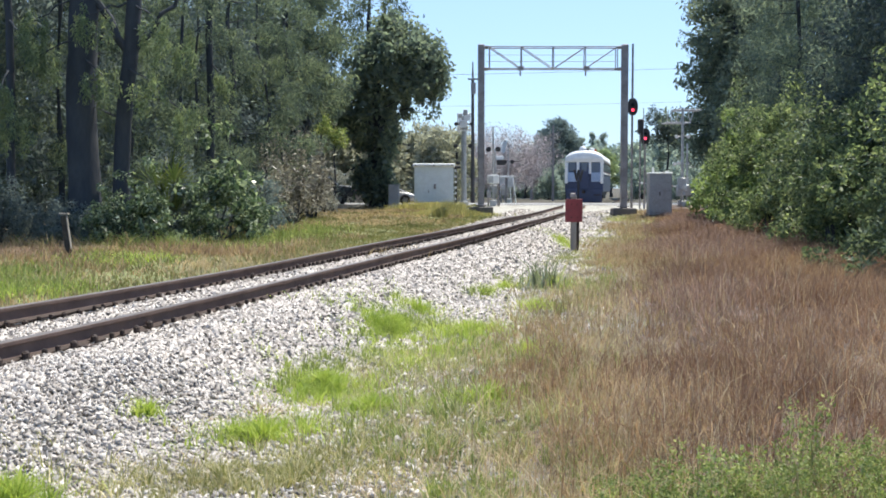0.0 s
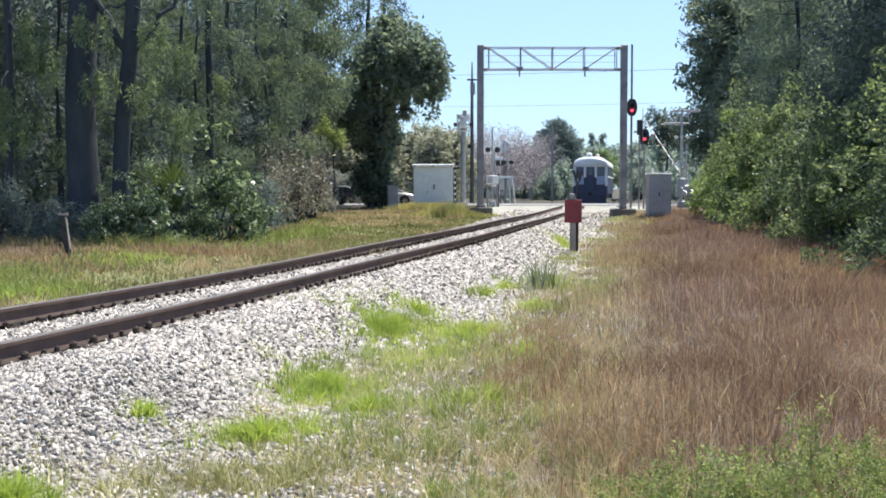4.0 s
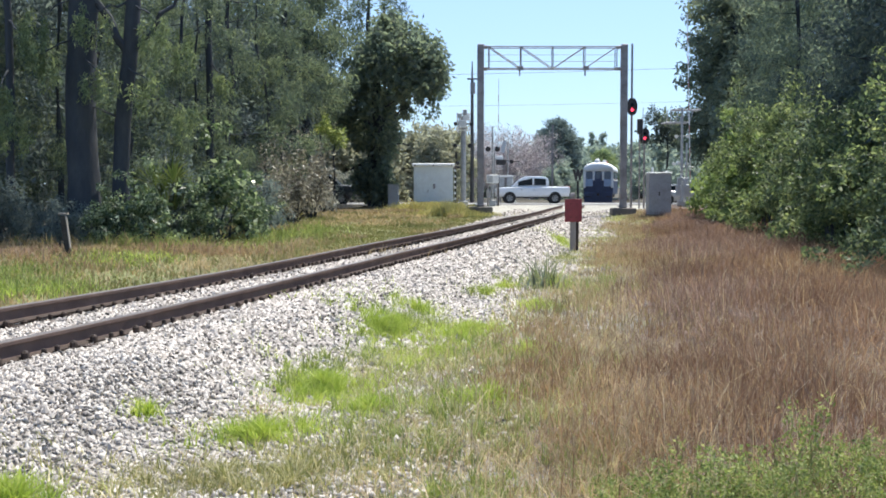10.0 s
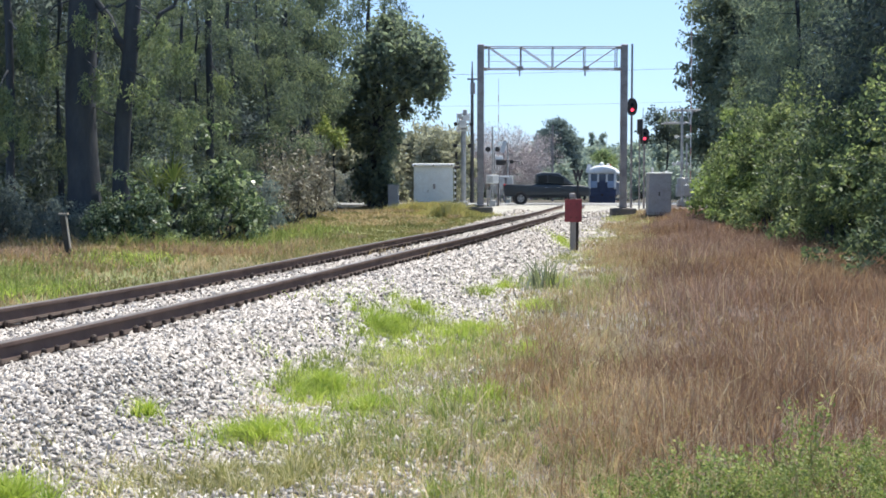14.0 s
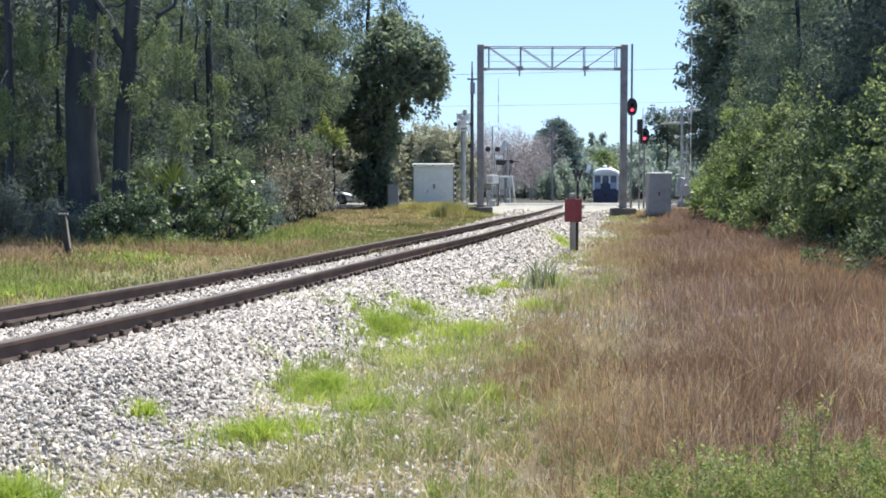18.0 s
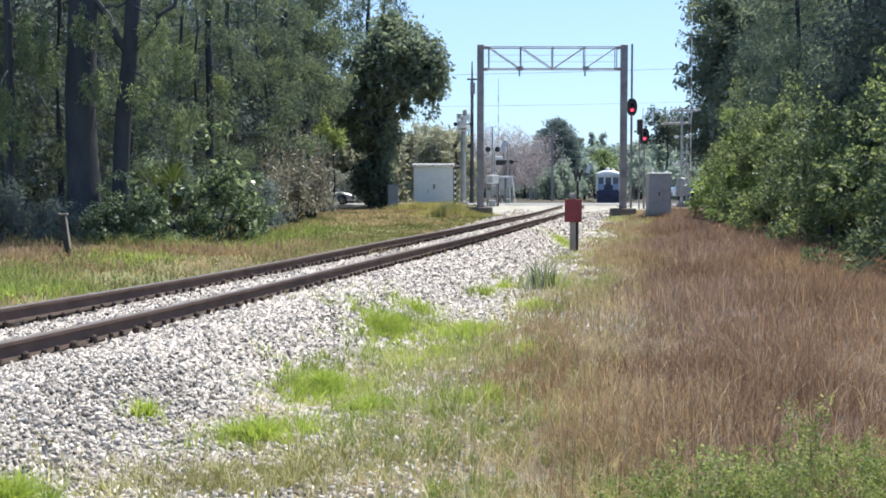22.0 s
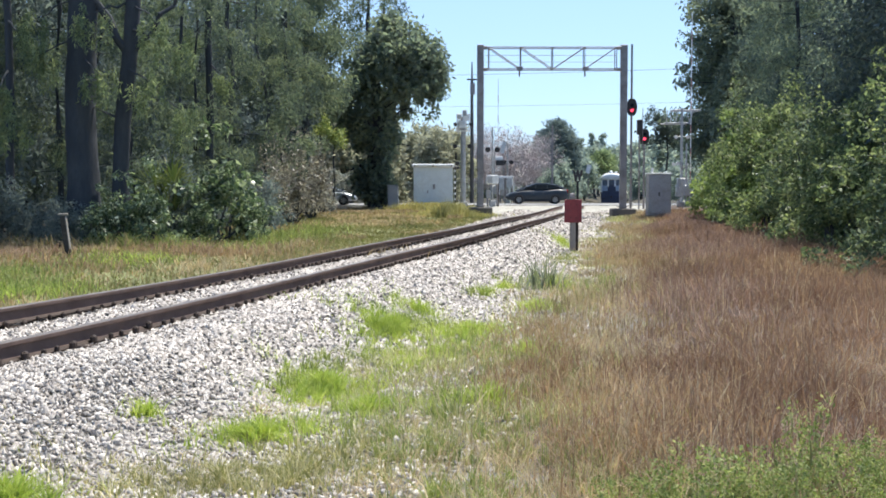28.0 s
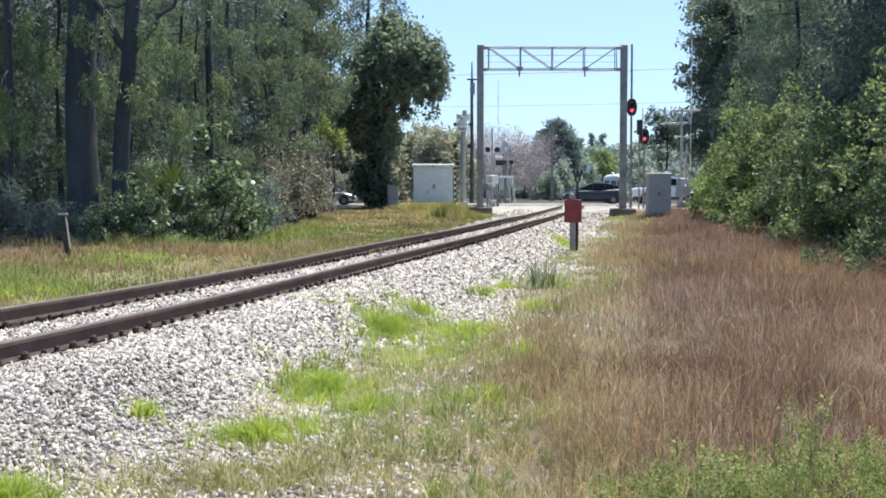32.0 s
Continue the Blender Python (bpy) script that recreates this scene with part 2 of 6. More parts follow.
M["g_gold"] = leafy("golden_dry_grass", (0.27, 0.19, 0.125), (0.37, 0.275, 0.185), (0.50, 0.395, 0.28), 0.45, 0.8, 0.1, (1.08, 1.04, 0.88), (0.6, 0.52, 0.48), 0.6)
M["g_green"] = leafy("mid_green_grass", (0.15, 0.20, 0.075), (0.25, 0.31, 0.11), (0.46, 0.50, 0.24), 0.45, 0.7, 0.15, (1.1, 1.1, 0.75), (0.6, 0.62, 0.55), 1.5)
# Near-white last tone stands for glints on the dry leaves.
M["l_taupe"] = leafy("dry_grey_brown_leaves", (0.16, 0.15, 0.13), (0.235, 0.22, 0.185), (0.52, 0.50, 0.45), 0.35, 0.45, 0.35, (1.05, 1.05, 0.95), (0.5, 0.5, 0.5), 0.9)
M["l_fresh"] = leafy("fresh_green_bush_leaves", (0.15, 0.205, 0.10), (0.235, 0.30, 0.135), (0.42, 0.48, 0.235), 0.5, 0.5, 0.2, (1.12, 1.2, 0.8), (0.6, 0.65, 0.6), 0.7)
# Round tree: its blue cast is haze put into the leaf colour.
M["l_round"] = leafy("hazed_round_tree_leaves", (0.15, 0.195, 0.205), (0.18, 0.225, 0.23), (0.22, 0.265, 0.25), 0.5, 0.8, 0.06, (1.08, 1.12, 1.0), (0.7, 0.75, 0.8), 0.3)
# Sunlight painted as a yellower green than the other far leaves.
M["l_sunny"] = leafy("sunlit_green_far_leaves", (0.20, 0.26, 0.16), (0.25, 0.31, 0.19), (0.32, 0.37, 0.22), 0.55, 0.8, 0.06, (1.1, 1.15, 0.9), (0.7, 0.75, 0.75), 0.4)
# Darker version of the bush leaves: shade under the overhang, painted in.
M["l_shade"] = leafy("shaded_bush_leaves", (0.10, 0.135, 0.095), (0.14, 0.18, 0.115), (0.30, 0.335, 0.205), 0.42, 0.5, 0.2, (1.12, 1.2, 0.88), (0.5, 0.56, 0.56), 0.8)
M["l_grey"] = leafy("grey_shrub_leaves", (0.24, 0.25, 0.22), (0.36, 0.37, 0.32), (0.50, 0.50, 0.45), 0.3, 0.7, 0.15, (1, 1, 1))
M["l_fan"] = leafy("palmetto_blades", (0.055, 0.085, 0.04), (0.10, 0.13, 0.06), (0.18, 0.20, 0.10), 0.3, 0.5, 0.3)


def ground_mat():
    """Soil, turf, gravel, sand and wood floor, laid out by where they lie and broken up by noise."""
    m, nt, p = base_mat("ground_cover")
    n1, n2, n3 = noise_tex(nt, 0.9, 5, .65), noise_tex(nt, 14, 4, .7), noise_tex(nt, 45, 3, .7)

    def tone(c1, c2):
        return ramp(nt, n1, [(.33, c1), (.67, c2)])
    col = tone((0.10, 0.07, 0.052), (0.175, 0.125, 0.09))
    for zone, c1, c2 in (("turf", (0.16, 0.18, 0.07), (0.26, 0.26, 0.11)), ("wood", (0.05, 0.045, 0.03), (0.10, 0.085, 0.055)),
                         ("gravel", (0.20, 0.185, 0.165), (0.36, 0.335, 0.30)), ("sand", (0.30, 0.285, 0.235), (0.47, 0.45, 0.39))):
        at = nt.nodes.new("ShaderNodeAttribute")
        at.attribute_name = zone
        add = nt.nodes.new("ShaderNodeMath")
        add.operation = "ADD"
        nt.links.new(at.outputs["Fac"], add.inputs[0])
        nt.links.new(n2, add.inputs[1])
        col = mixed(nt, "MIX", ramp(nt, add.outputs[0], [(.85, (0, 0, 0)), (1.1, (1, 1, 1))]), col, tone(c1, c2))
    col = mixed(nt, "MULTIPLY", .9, col, ramp(nt, n3, [(.3, (.6, .6, .6)), (.7, (1.15, 1.15, 1.15))]))
    nt.links.new(col, p.inputs["Base Color"])
    p.inputs["Roughness"].default_value = .95
    b = nt.nodes.new("ShaderNodeBump")
    b.inputs["Strength"].default_value, b.inputs["Distance"].default_value = .7, .03
    nt.links.new(n3, b.inputs["Height"])
    nt.links.new(b.outputs[0], p.inputs["Normal"])
    return m


M["ground"] = ground_mat()


# ---- mesh helpers ----
def mesh_np(name, verts, faces, mats, parent=None, label="", smooth=False):
    """An object from arrays: verts (n, 3), faces (m, 3 or 4)."""
    me = bpy.data.meshes.new(name)
    verts, faces = np.asarray(verts, np.float32), np.asarray(faces, np.int32)
    k = faces.shape[1]
    me.vertices.add(len(verts))
    me.vertices.foreach_set("co", verts.ravel())
    me.loops.add(faces.size)
    me.loops.foreach_set("vertex_index", faces.ravel())
    me.polygons.add(len(faces))
    me.polygons.foreach_set("loop_start", np.arange(0, faces.size, k, dtype=np.int32))
    me.polygons.foreach_set("loop_total", np.full(len(faces), k, np.int32))
    if smooth:
        me.polygons.foreach_set("use_smooth", np.ones(len(faces), bool))
    me.update(calc_edges=True)
    for m in mats if isinstance(mats, (list, tuple)) else [mats]:
        me.materials.append(m)
    ob = new(name, me)
    if parent:
        ob.parent = parent
    if label:
        tagged(ob, label)
    return ob


def part(name, bm, material, parent=None, label=""):
    me = bpy.data.meshes.new(name)
    bmesh.ops.recalc_face_normals(bm, faces=bm.faces)
    bm.to_mesh(me)
    bm.free()
    me.materials.append(material)
    ob = new(name, me)
    if parent:
        ob.parent = parent
    if label:
        tagged(ob, label)
    return ob


def thing(name, at, label, category, group="", yaw=0.0, kind=""):
    e = new(name)
    e.empty_display_size = 0.2
    e.matrix_basis = pose(*at, 0, 0, yaw)
    return tagged(e, label, category, group, kind)


def add_box(bm, c, s, bevel=0.0, rot=None):
    r = bmesh.ops.create_cube(bm, size=1.0)
    m = Matrix.Translation(c) @ (rot or Matrix()) @ Matrix.Diagonal((*s, 1))
    bmesh.ops.transform(bm, matrix=m, verts=r["verts"])
    if bevel:
        ed = list({e for v in r["verts"] for e in v.link_edges})
        bmesh.ops.bevel(bm, geom=ed, offset=bevel, segments=1, affect="EDGES")
    return bm


def box(c, s, bevel=0.0, rot=None):
    return add_box(bmesh.new(), c, s, bevel, rot)


def add_rod(bm, a, b, r0, r1=None, n=10, caps=True):
    a, b = Vector(a), Vector(b)
    d = b - a
    r = bmesh.ops.create_cone(bm, cap_ends=caps, segments=n, radius1=r0, radius2=r0 if r1 is None else r1, depth=d.length)
    m = Matrix.Translation((a + b) / 2) @ d.to_track_quat("Z", "Y").to_matrix().to_4x4()
    bmesh.ops.transform(bm, matrix=m, verts=r["verts"])
    return bm


def rod(a, b, r0, r1=None, n=10, caps=True):
    return add_rod(bmesh.new(), a, b, r0, r1, n, caps)


def add_loft(bm, rings, cap=True, closed=True):
    vs = [[bm.verts.new(p) for p in ring] for ring in rings]
    n = len(rings[0])
    for a, b in zip(vs[:-1], vs[1:]):
        for i in range(n if closed else n - 1):
            j = (i + 1) % n
            bm.faces.new((a[i], a[j], b[j], b[i]))
    if cap:
        bm.faces.new(vs[0])
        bm.faces.new(vs[-1])
    return bm


def loft(rings, cap=True, closed=True):
    return add_loft(bmesh.new(), rings, cap, closed)


# ---- the lie of the land ----
def smooth01(a, b, x):
    t = np.clip((np.asarray(x, float) - a) / (b - a), 0, 1)
    return t * t * (3 - 2 * t)


def track_x(y):
    """Centre line of the track: slightly curved near, straight beyond."""
    y = np.asarray(y, float)
    return TR[0] + TR[1] * y + TR[2] * np.exp(-np.clip(y, 0, None) / 15.0)


def track_slope(y):
    return (track_x(np.asarray(y) + 0.5) - track_x(np.asarray(y) - 0.5))


def rail_z(y):
    """Height of the rail heads: level near, climbing a little to the crossing, then falling."""
    return shoulder_z(y) - 0.0105 * np.clip(np.asarray(y, float) - 91, 0, 85)


def shoulder_z(y):
    return 0.10 * smooth01(58, 84, y) - 0.10 * smooth01(90, 125, y) - 0.10 * smooth01(125, 180, y)


def side(x, y):
    """Distance from the track's centre line, to the right positive."""
    return (np.asarray(x) - track_x(y)) / np.sqrt(1 + track_slope(y) ** 2)


def land(x, y):
    x, y = np.asarray(x, float), np.asarray(y, float)
    u = side(x, y)
    far = smooth01(42, 78, y)
    right = -0.62 + 0.28 * smooth01(3.0, 7.5, u)
    left = -0.45 + 0.15 * smooth01(-4, -9, u)
    low = np.where(u > 0, right, left)
    g = low * (1 - far) + 0.02 * far
    bed = -0.20 - 0.05 * smooth01(15, 32, y) + rail_z(y)
    edge = np.where(u > 0, 1.55, 1.35) + 1.0 * smooth01(91, 100, y)
    t = smooth01(0, 1, (np.abs(u) - edge) / 1.35)
    z = bed * (1 - t) + np.minimum(g, shoulder_z(y) - 0.1) * t
    road = smooth01(79.0, 81.0, y) * (1 - smooth01(91.5, 94, y))
    z = z * (1 - road) + (0.07 + 0 * z) * road
    return z + 0.03 * np.sin(x * 1.7 + y * 0.6) * np.sin(y * 1.3 - x * 0.4) * (1 - road) * t


def on_land(x, y):
    return float(land(x, y))


TR = (-5.419, 0.183, -1.618)


# ---- ground ----
def graded(a, b, fine_a, fine_b, step, grow=1.22):
    v = list(np.arange(fine_a, fine_b + 1e-6, step))
    s, x = step, fine_b
    while x < b:
        s *= grow
        x += s
        v.append(min(x, b))
    s, x = step, fine_a
    while x > a:
        s *= grow
        x -= s
        v.insert(0, max(x, a))
    return np.array(v)


def build_ground():
    gx = graded(-1500, 1500, -16, 20, 0.4)
    gy = graded(-400, 3500, 3, 95, 0.55)
    X, Y = np.meshgrid(gx, gy)
    Z = land(X, Y)
    nx, ny = len(gx), len(gy)
    idx = np.arange(nx * ny).reshape(ny, nx)
    F = np.stack([idx[:-1, :-1], idx[:-1, 1:], idx[1:, 1:], idx[1:, :-1]], -1).reshape(-1, 4)
    V = np.stack([X, Y, Z], -1).reshape(-1, 3)
    ob = mesh_np("ground", V, F, M["ground"], smooth=True)
    cx, cy = V[:, 0], V[:, 1]
    u = side(cx, cy)
    rag = 0.45 * np.sin(cx * 2.1 + cy * 1.7) + 0.35 * np.sin(cy * 0.9 - cx * 1.1)
    # Past the road the wood tone only paints the coach's dark heat mirage.
    zones = dict(turf=smooth01(-1.5, -3, u), wood=smooth01(-9, -12, u + rag) + smooth01(91, 94, cy) * .9 + smooth01(0, 2, cx - 8 - .16 * cy),
                 gravel=smooth01(-3.4, -2.2, u) * (1 - smooth01(4.0, 6.8, u + rag)) * (1 - smooth01(64, 70, cy)),
                 sand=smooth01(60, 66, cy + rag) * .95 * (1 - smooth01(89, 92, cy)) * smooth01(-10, -6, u) * (1 - smooth01(4, 7, u)))
    for k, v in zones.items():
        ob.data.attributes.new(k, "FLOAT", "POINT").data.foreach_set("value", np.asarray(v, np.float32))
    return tagged(ob, "uneven grassy ground with a gravel bed along the line", "ground", kind="structure")


def build_road():
    y0, y1, x0, x1 = 81.2, 91.2, -160.0, 160.0
    road = tagged(part("road", box(((x0 + x1) / 2, (y0 + y1) / 2, 0.04), (x1 - x0, y1 - y0, 0.12)), M["asphalt"]),
                  "sun-bleached grey asphalt road over the railway", "road", kind="structure")
    for yy, w in ((y0 + 0.25, 0.12), (y1 - 0.25, 0.12), (86.1, 0.1), (86.35, 0.1)):
        part("road_line", box((0, yy, 0.103), (x1 - x0, w, 0.004)), M["line"], road)
    return road


def frame_at(y):
    """Pose on the track's centre line at that depth, x across, y along."""
    s = float(track_slope(y))
    return Matrix.Translation((float(track_x(y)), y, float(rail_z(y)))) @ Matrix.Rotation(-math.atan(s), 4, "Z")


def build_track():
    track = thing("railway_track", (0, 0, 0), "single standard-gauge railway track of rusty rails on timber ties", "railway track", kind="structure")
    prof = [(-.075, -.185), (.075, -.185), (.075, -.172), (.018, -.155), (.010, -.14), (.010, -.048), (.036, -.040),
            (.038, -.008), (.030, 0), (-.030, 0), (-.038, -.008), (-.036, -.040), (-.010, -.048), (-.010, -.14), (-.018, -.155), (-.075, -.172)]
    ys = np.concatenate([np.arange(-12, 100, 1.0), np.arange(100, 420, 8.0)])
    for off, cant in ((-0.755, 1), (0.755, 0)):
        rings, top = [], []
        for y in ys:
            m = frame_at(float(y))
            lift = cant * (0.03 * math.exp(-((y - 8) / 6.0) ** 2)) + 0.012 * math.sin(y * 0.31 + off) * (1 if y < 60 else 0)
            rings.append([m @ Vector((off + a, 0, b + lift)) for a, b in prof])
            top.append([m @ Vector((off + a, 0, b + lift)) for a, b in ((-.030, .002), (.030, .002), (.037, -.006))])
        rail = part("rail", loft(rings, True), M["rust"], track, "rust-brown steel rail")
        # darker strips laid over the sloping foot, one on each side
        for sg in (-1, 1):
            foot = []
            for y in ys[:80]:
                m = frame_at(float(y))
                lift = cant * (0.03 * math.exp(-((y - 8) / 6.0) ** 2)) + 0.012 * math.sin(y * 0.31 + off) * (1 if y < 60 else 0)
                foot.append([m @ Vector((off + sg * p, 0, q + lift)) for p, q in ((.077, -.184), (.077, -.169), (.019, -.151))])
            part("rail_foot", loft(foot, False, False), M["iron"], rail, "darker rail foot")
        part("rail_head", loft(top, False, False), M["worn"], rail, "worn running surface")
    plate = box((0, 0, -.19), (.36, .19, .02), .004)
    tie_me = part("tie", box((0, 0, -.285), (2.6, .23, .18), .012), M["tie"], track)
    plate_ob = part("tie_plate", plate, M["iron"], tie_me)
    plate_ob.matrix_basis = pose(-.755, 0, 0)
    b = plate_ob.copy()
    scene.collection.objects.link(b)
    b.matrix_basis = pose(.755, 0, 0)
    anchor_bm = bmesh.new()
    add_box(anchor_bm, (0, 0, -.178), (.19, .022, .034), .005)
    for sx in (-1, 1):
        add_box(anchor_bm, (sx * .10, 0, -.15), (.06, .075, .085), .02)
    anchor = part("rail_anchor", anchor_bm, M["iron"], track)
    spike_bm = bmesh.new()
    for sx in (-1, 1):
        for sy in (-.11, .11):
            add_box(spike_bm, (sx * .105, sy, -.152), (.045, .045, .06), .012)
    spike = part("rail_spike", spike_bm, M["iron"], track)
    y, i = 6.38, 0
    tie_me.matrix_basis = frame_at(5.5)
    while y < 66:
        m = frame_at(y) @ pose(random.uniform(-.04, .04), 0, random.uniform(-.012, .006) - .05 * float(smooth01(15, 32, y)), 0, 0, random.uniform(-1, 1))
        t = tie_me.copy()
        scene.collection.objects.link(t)
        t.matrix_basis = m
        for off in (-.755, .755):
            p = plate_ob.copy()
            p.parent = t
            scene.collection.objects.link(p)
            p.matrix_basis = pose(off, 0, 0)
            if y < 44 and i % 2:
                s = spike.copy()
                scene.collection.objects.link(s)
                s.matrix_basis = frame_at(y) @ pose(off, 0, 0, 0, 0, random.uniform(-3, 3))
            if i % 2 == 0 and y < 56:
                for dy in (-.155, .155):
                    a = anchor.copy()
                    scene.collection.objects.link(a)
                    a.matrix_basis = frame_at(y + dy + random.uniform(-.04, .04)) @ pose(off, 0, random.uniform(-.03, .008), 0, 0, random.uniform(-9, 9))
        y += 0.555 + random.uniform(-.012, .012)
        i += 1
    anchor.matrix_basis = frame_at(5.2) @ pose(.755, 0, 0)
    spike.matrix_basis = frame_at(5.5) @ pose(.755, 0, 0)
    return track


def stones(name, y0, y1, per_m2, size, u0=-2.75, u1=5.2, seed=1, fine=True):
    """Loose chips: eight-sided close by, four-sided further off."""
    rng = np.random.default_rng(seed)
    n = int((y1 - y0) * (u1 - u0) * per_m2)
    y = rng.uniform(y0, y1, n)
    u = rng.uniform(u0, u1, n)
    rag = .30 * np.sin(y * 1.9) + .2 * np.sin(y * 4.3 + 1) + .25 * np.sin(y * .7 + u * 2)
    keep = rng.uniform(0, 1, n) < np.clip(1 - (u - 3.0 - rag) * .5, .22, 1)
    off = np.abs(u) - 0.755
    keep &= ~(np.abs(off) < 0.085) & ~((off > -.17) & (off < .22) & (rng.uniform(0, 1, n) < .5))
    y, u = y[keep], u[keep]
    s = track_slope(y)
    k = np.sqrt(1 + s * s)
    x = track_x(y) + u / k
    yy = y - u * s / k
    keep = x > -.46 * yy - .4
    x, yy, u = x[keep], yy[keep], u[keep]
    n = len(x)
    z = land(x, yy)
    if fine:
        base = np.array([(1, 0, 0), (-1, 0, 0), (0, 1, 0), (0, -1, 0), (0, 0, 1), (0, 0, -1)], float)
        f = np.array([(0, 2, 4), (2, 1, 4), (1, 3, 4), (3, 0, 4), (2, 0, 5), (1, 2, 5), (3, 1, 5), (0, 3, 5)])
    else:
        base = np.array([(1, 0, -.5), (-1, 0, -.5), (0, 1, -.5), (0, -1, -.5), (0, 0, .9)], float)
        f = np.array([(0, 2, 4), (2, 1, 4), (1, 3, 4), (3, 0, 4)])
    nv = len(base)
    r = size * rng.uniform(.55, 1.4, (n, 1, 1)) * rng.uniform(.6, 1.35, (n, nv, 1))
    v = base[None] * r
    v[:, :, 2] *= .58 if fine else .75
    v += rng.normal(0, size * .27, v.shape)
    q = rng.normal(size=(n, 4)) * np.array([1, 1, 1, 1]) if fine else rng.normal(size=(n, 4)) * np.array([1, .25, .25, 1])
    q /= np.linalg.norm(q, axis=1)[:, None]
    w, a, b, c = q.T
    R = np.stack([np.stack([1 - 2 * (b * b + c * c), 2 * (a * b - c * w), 2 * (a * c + b * w)], -1),
                  np.stack([2 * (a * b + c * w), 1 - 2 * (a * a + c * c), 2 * (b * c - a * w)], -1),
                  np.stack([2 * (a * c - b * w), 2 * (b * c + a * w), 1 - 2 * (a * a + b * b)], -1)], 1)
    v = np.einsum("nij,nkj->nki", R, v)
    v += np.stack([x, yy, z + size * (rng.uniform(-.1, .9, n) if fine else rng.uniform(-.35, .55, n))], -1)[:, None]
    F = f[None] + (np.arange(n) * nv)[:, None, None]
    ob = mesh_np(name, v.reshape(-1, 3), F.reshape(-1, 3), M["stone"])
    return tagged(ob, "loose pale grey crushed-stone ballast under the rails", "ballast", kind="stuff")


def loose_stones(track, count=300):
    """The ballast stones closest by, each a piece of its own under the track."""
    rnd = random.Random(77)
    shapes = []
    for i in range(12):
        pts = [Vector(p) * rnd.uniform(.65, 1.3) for p in ((1, 0, 0), (-1, 0, 0), (0, 1, 0), (0, -1, 0), (0, 0, .8), (0, 0, -.8), (.6, .6, .3), (-.6, -.6, .3))]
        bm = bmesh.new()
        for p in pts:
            bm.verts.new(p)
        bmesh.ops.convex_hull(bm, input=bm.verts)
        ob = part("ballast_stone", bm, M["stone"], track)
        shapes.append(ob)
    for i in range(count):
        y, u = rnd.uniform(6.2, 8.4), rnd.uniform(1.05, 2.7)
        x = float(track_x(y)) + u
        ob = shapes[i] if i < 12 else shapes[i % 12].copy()
        if i >= 12:
            scene.collection.objects.link(ob)
        s = rnd.uniform(.018, .036)
        ob.matrix_basis = pose(x, y, on_land(x, y) + s * .9, rnd.uniform(0, 360), rnd.uniform(0, 360), rnd.uniform(0, 360)) @ Matrix.Diagonal((s, s * .85, s * .75, 1))


# ---- plants ----
def blades(name, x, y, z, height, width, mat, lean=0.35, seed=3, label="", bend=0.5, category="grass"):
    """Bent blades of three triangles each."""
    rng = np.random.default_rng(seed)
    n = len(x)
    a = rng.uniform(0, 2 * np.pi, n)
    tilt = rng.normal(0, lean, n)
    d = np.stack([np.cos(a), np.sin(a), np.zeros(n)], -1)
    b = rng.uniform(0, 2 * np.pi, n)
    e = np.stack([np.cos(b), np.sin(b), np.zeros(n)], -1)
    h = height * rng.uniform(.55, 1.25, n)
    w = (width * rng.uniform(.6, 1.4, n))[:, None]
    o = np.stack([x, y, z], -1)
    up = np.array([0, 0, 1.0])
    mid = o + up * (h * .55)[:, None] + d * (h * tilt * .35)[:, None]
    tip = o + up * (h * (1 - .25 * np.abs(tilt) * bend))[:, None] + d * (h * tilt * 1.15)[:, None]
    V = np.stack([o - e * w, o + e * w, mid - e * w * .7, mid + e * w * .7, tip], 1)
    f = np.array([(0, 1, 3), (0, 3, 2), (2, 3, 4)])
    F = f[None] + (np.arange(n) * 5)[:, None, None]
    ob = mesh_np(name, V.reshape(-1, 3), F.reshape(-1, 3), mat)
    return tagged(ob, label, category, kind="stuff") if label else ob


def leaves_np(centers, spread, count, size, aspect, droop, rng, flat=1.0):
    """Leaf diamonds scattered round the clump centres. Returns verts, quads."""
    nc = len(centers)
    c = np.repeat(np.asarray(centers, float), count, 0)
    sp = np.repeat(np.asarray(spread, float).reshape(nc, -1) * np.ones((nc, 3)), count, 0)
    n = len(c)
    r = rng.normal(size=(n, 3))
    r /= np.linalg.norm(r, axis=1)[:, None] + 1e-9
    p = c + r * sp * (rng.uniform(.15, 1, (n, 1)) ** .5)
    d = rng.normal(size=(n, 3))
    d[:, 2] = d[:, 2] * flat - droop
    d /= np.linalg.norm(d, axis=1)[:, None]
    s = rng.normal(size=(n, 3))
    s -= d * (s * d).sum(1)[:, None]
    s /= np.linalg.norm(s, axis=1)[:, None]
    ln = size * rng.uniform(.55, 1.4, (n, 1))
    wd = ln * aspect
    nrm = np.cross(d, s)
    V = np.stack([p, p + d * ln * .45 + s * wd * .5 + nrm * wd * .2, p + d * ln, p + d * ln * .45 - s * wd * .5 + nrm * wd * .2], 1)
    F = np.arange(n * 4).reshape(n, 4)
    return V.reshape(-1, 3), F


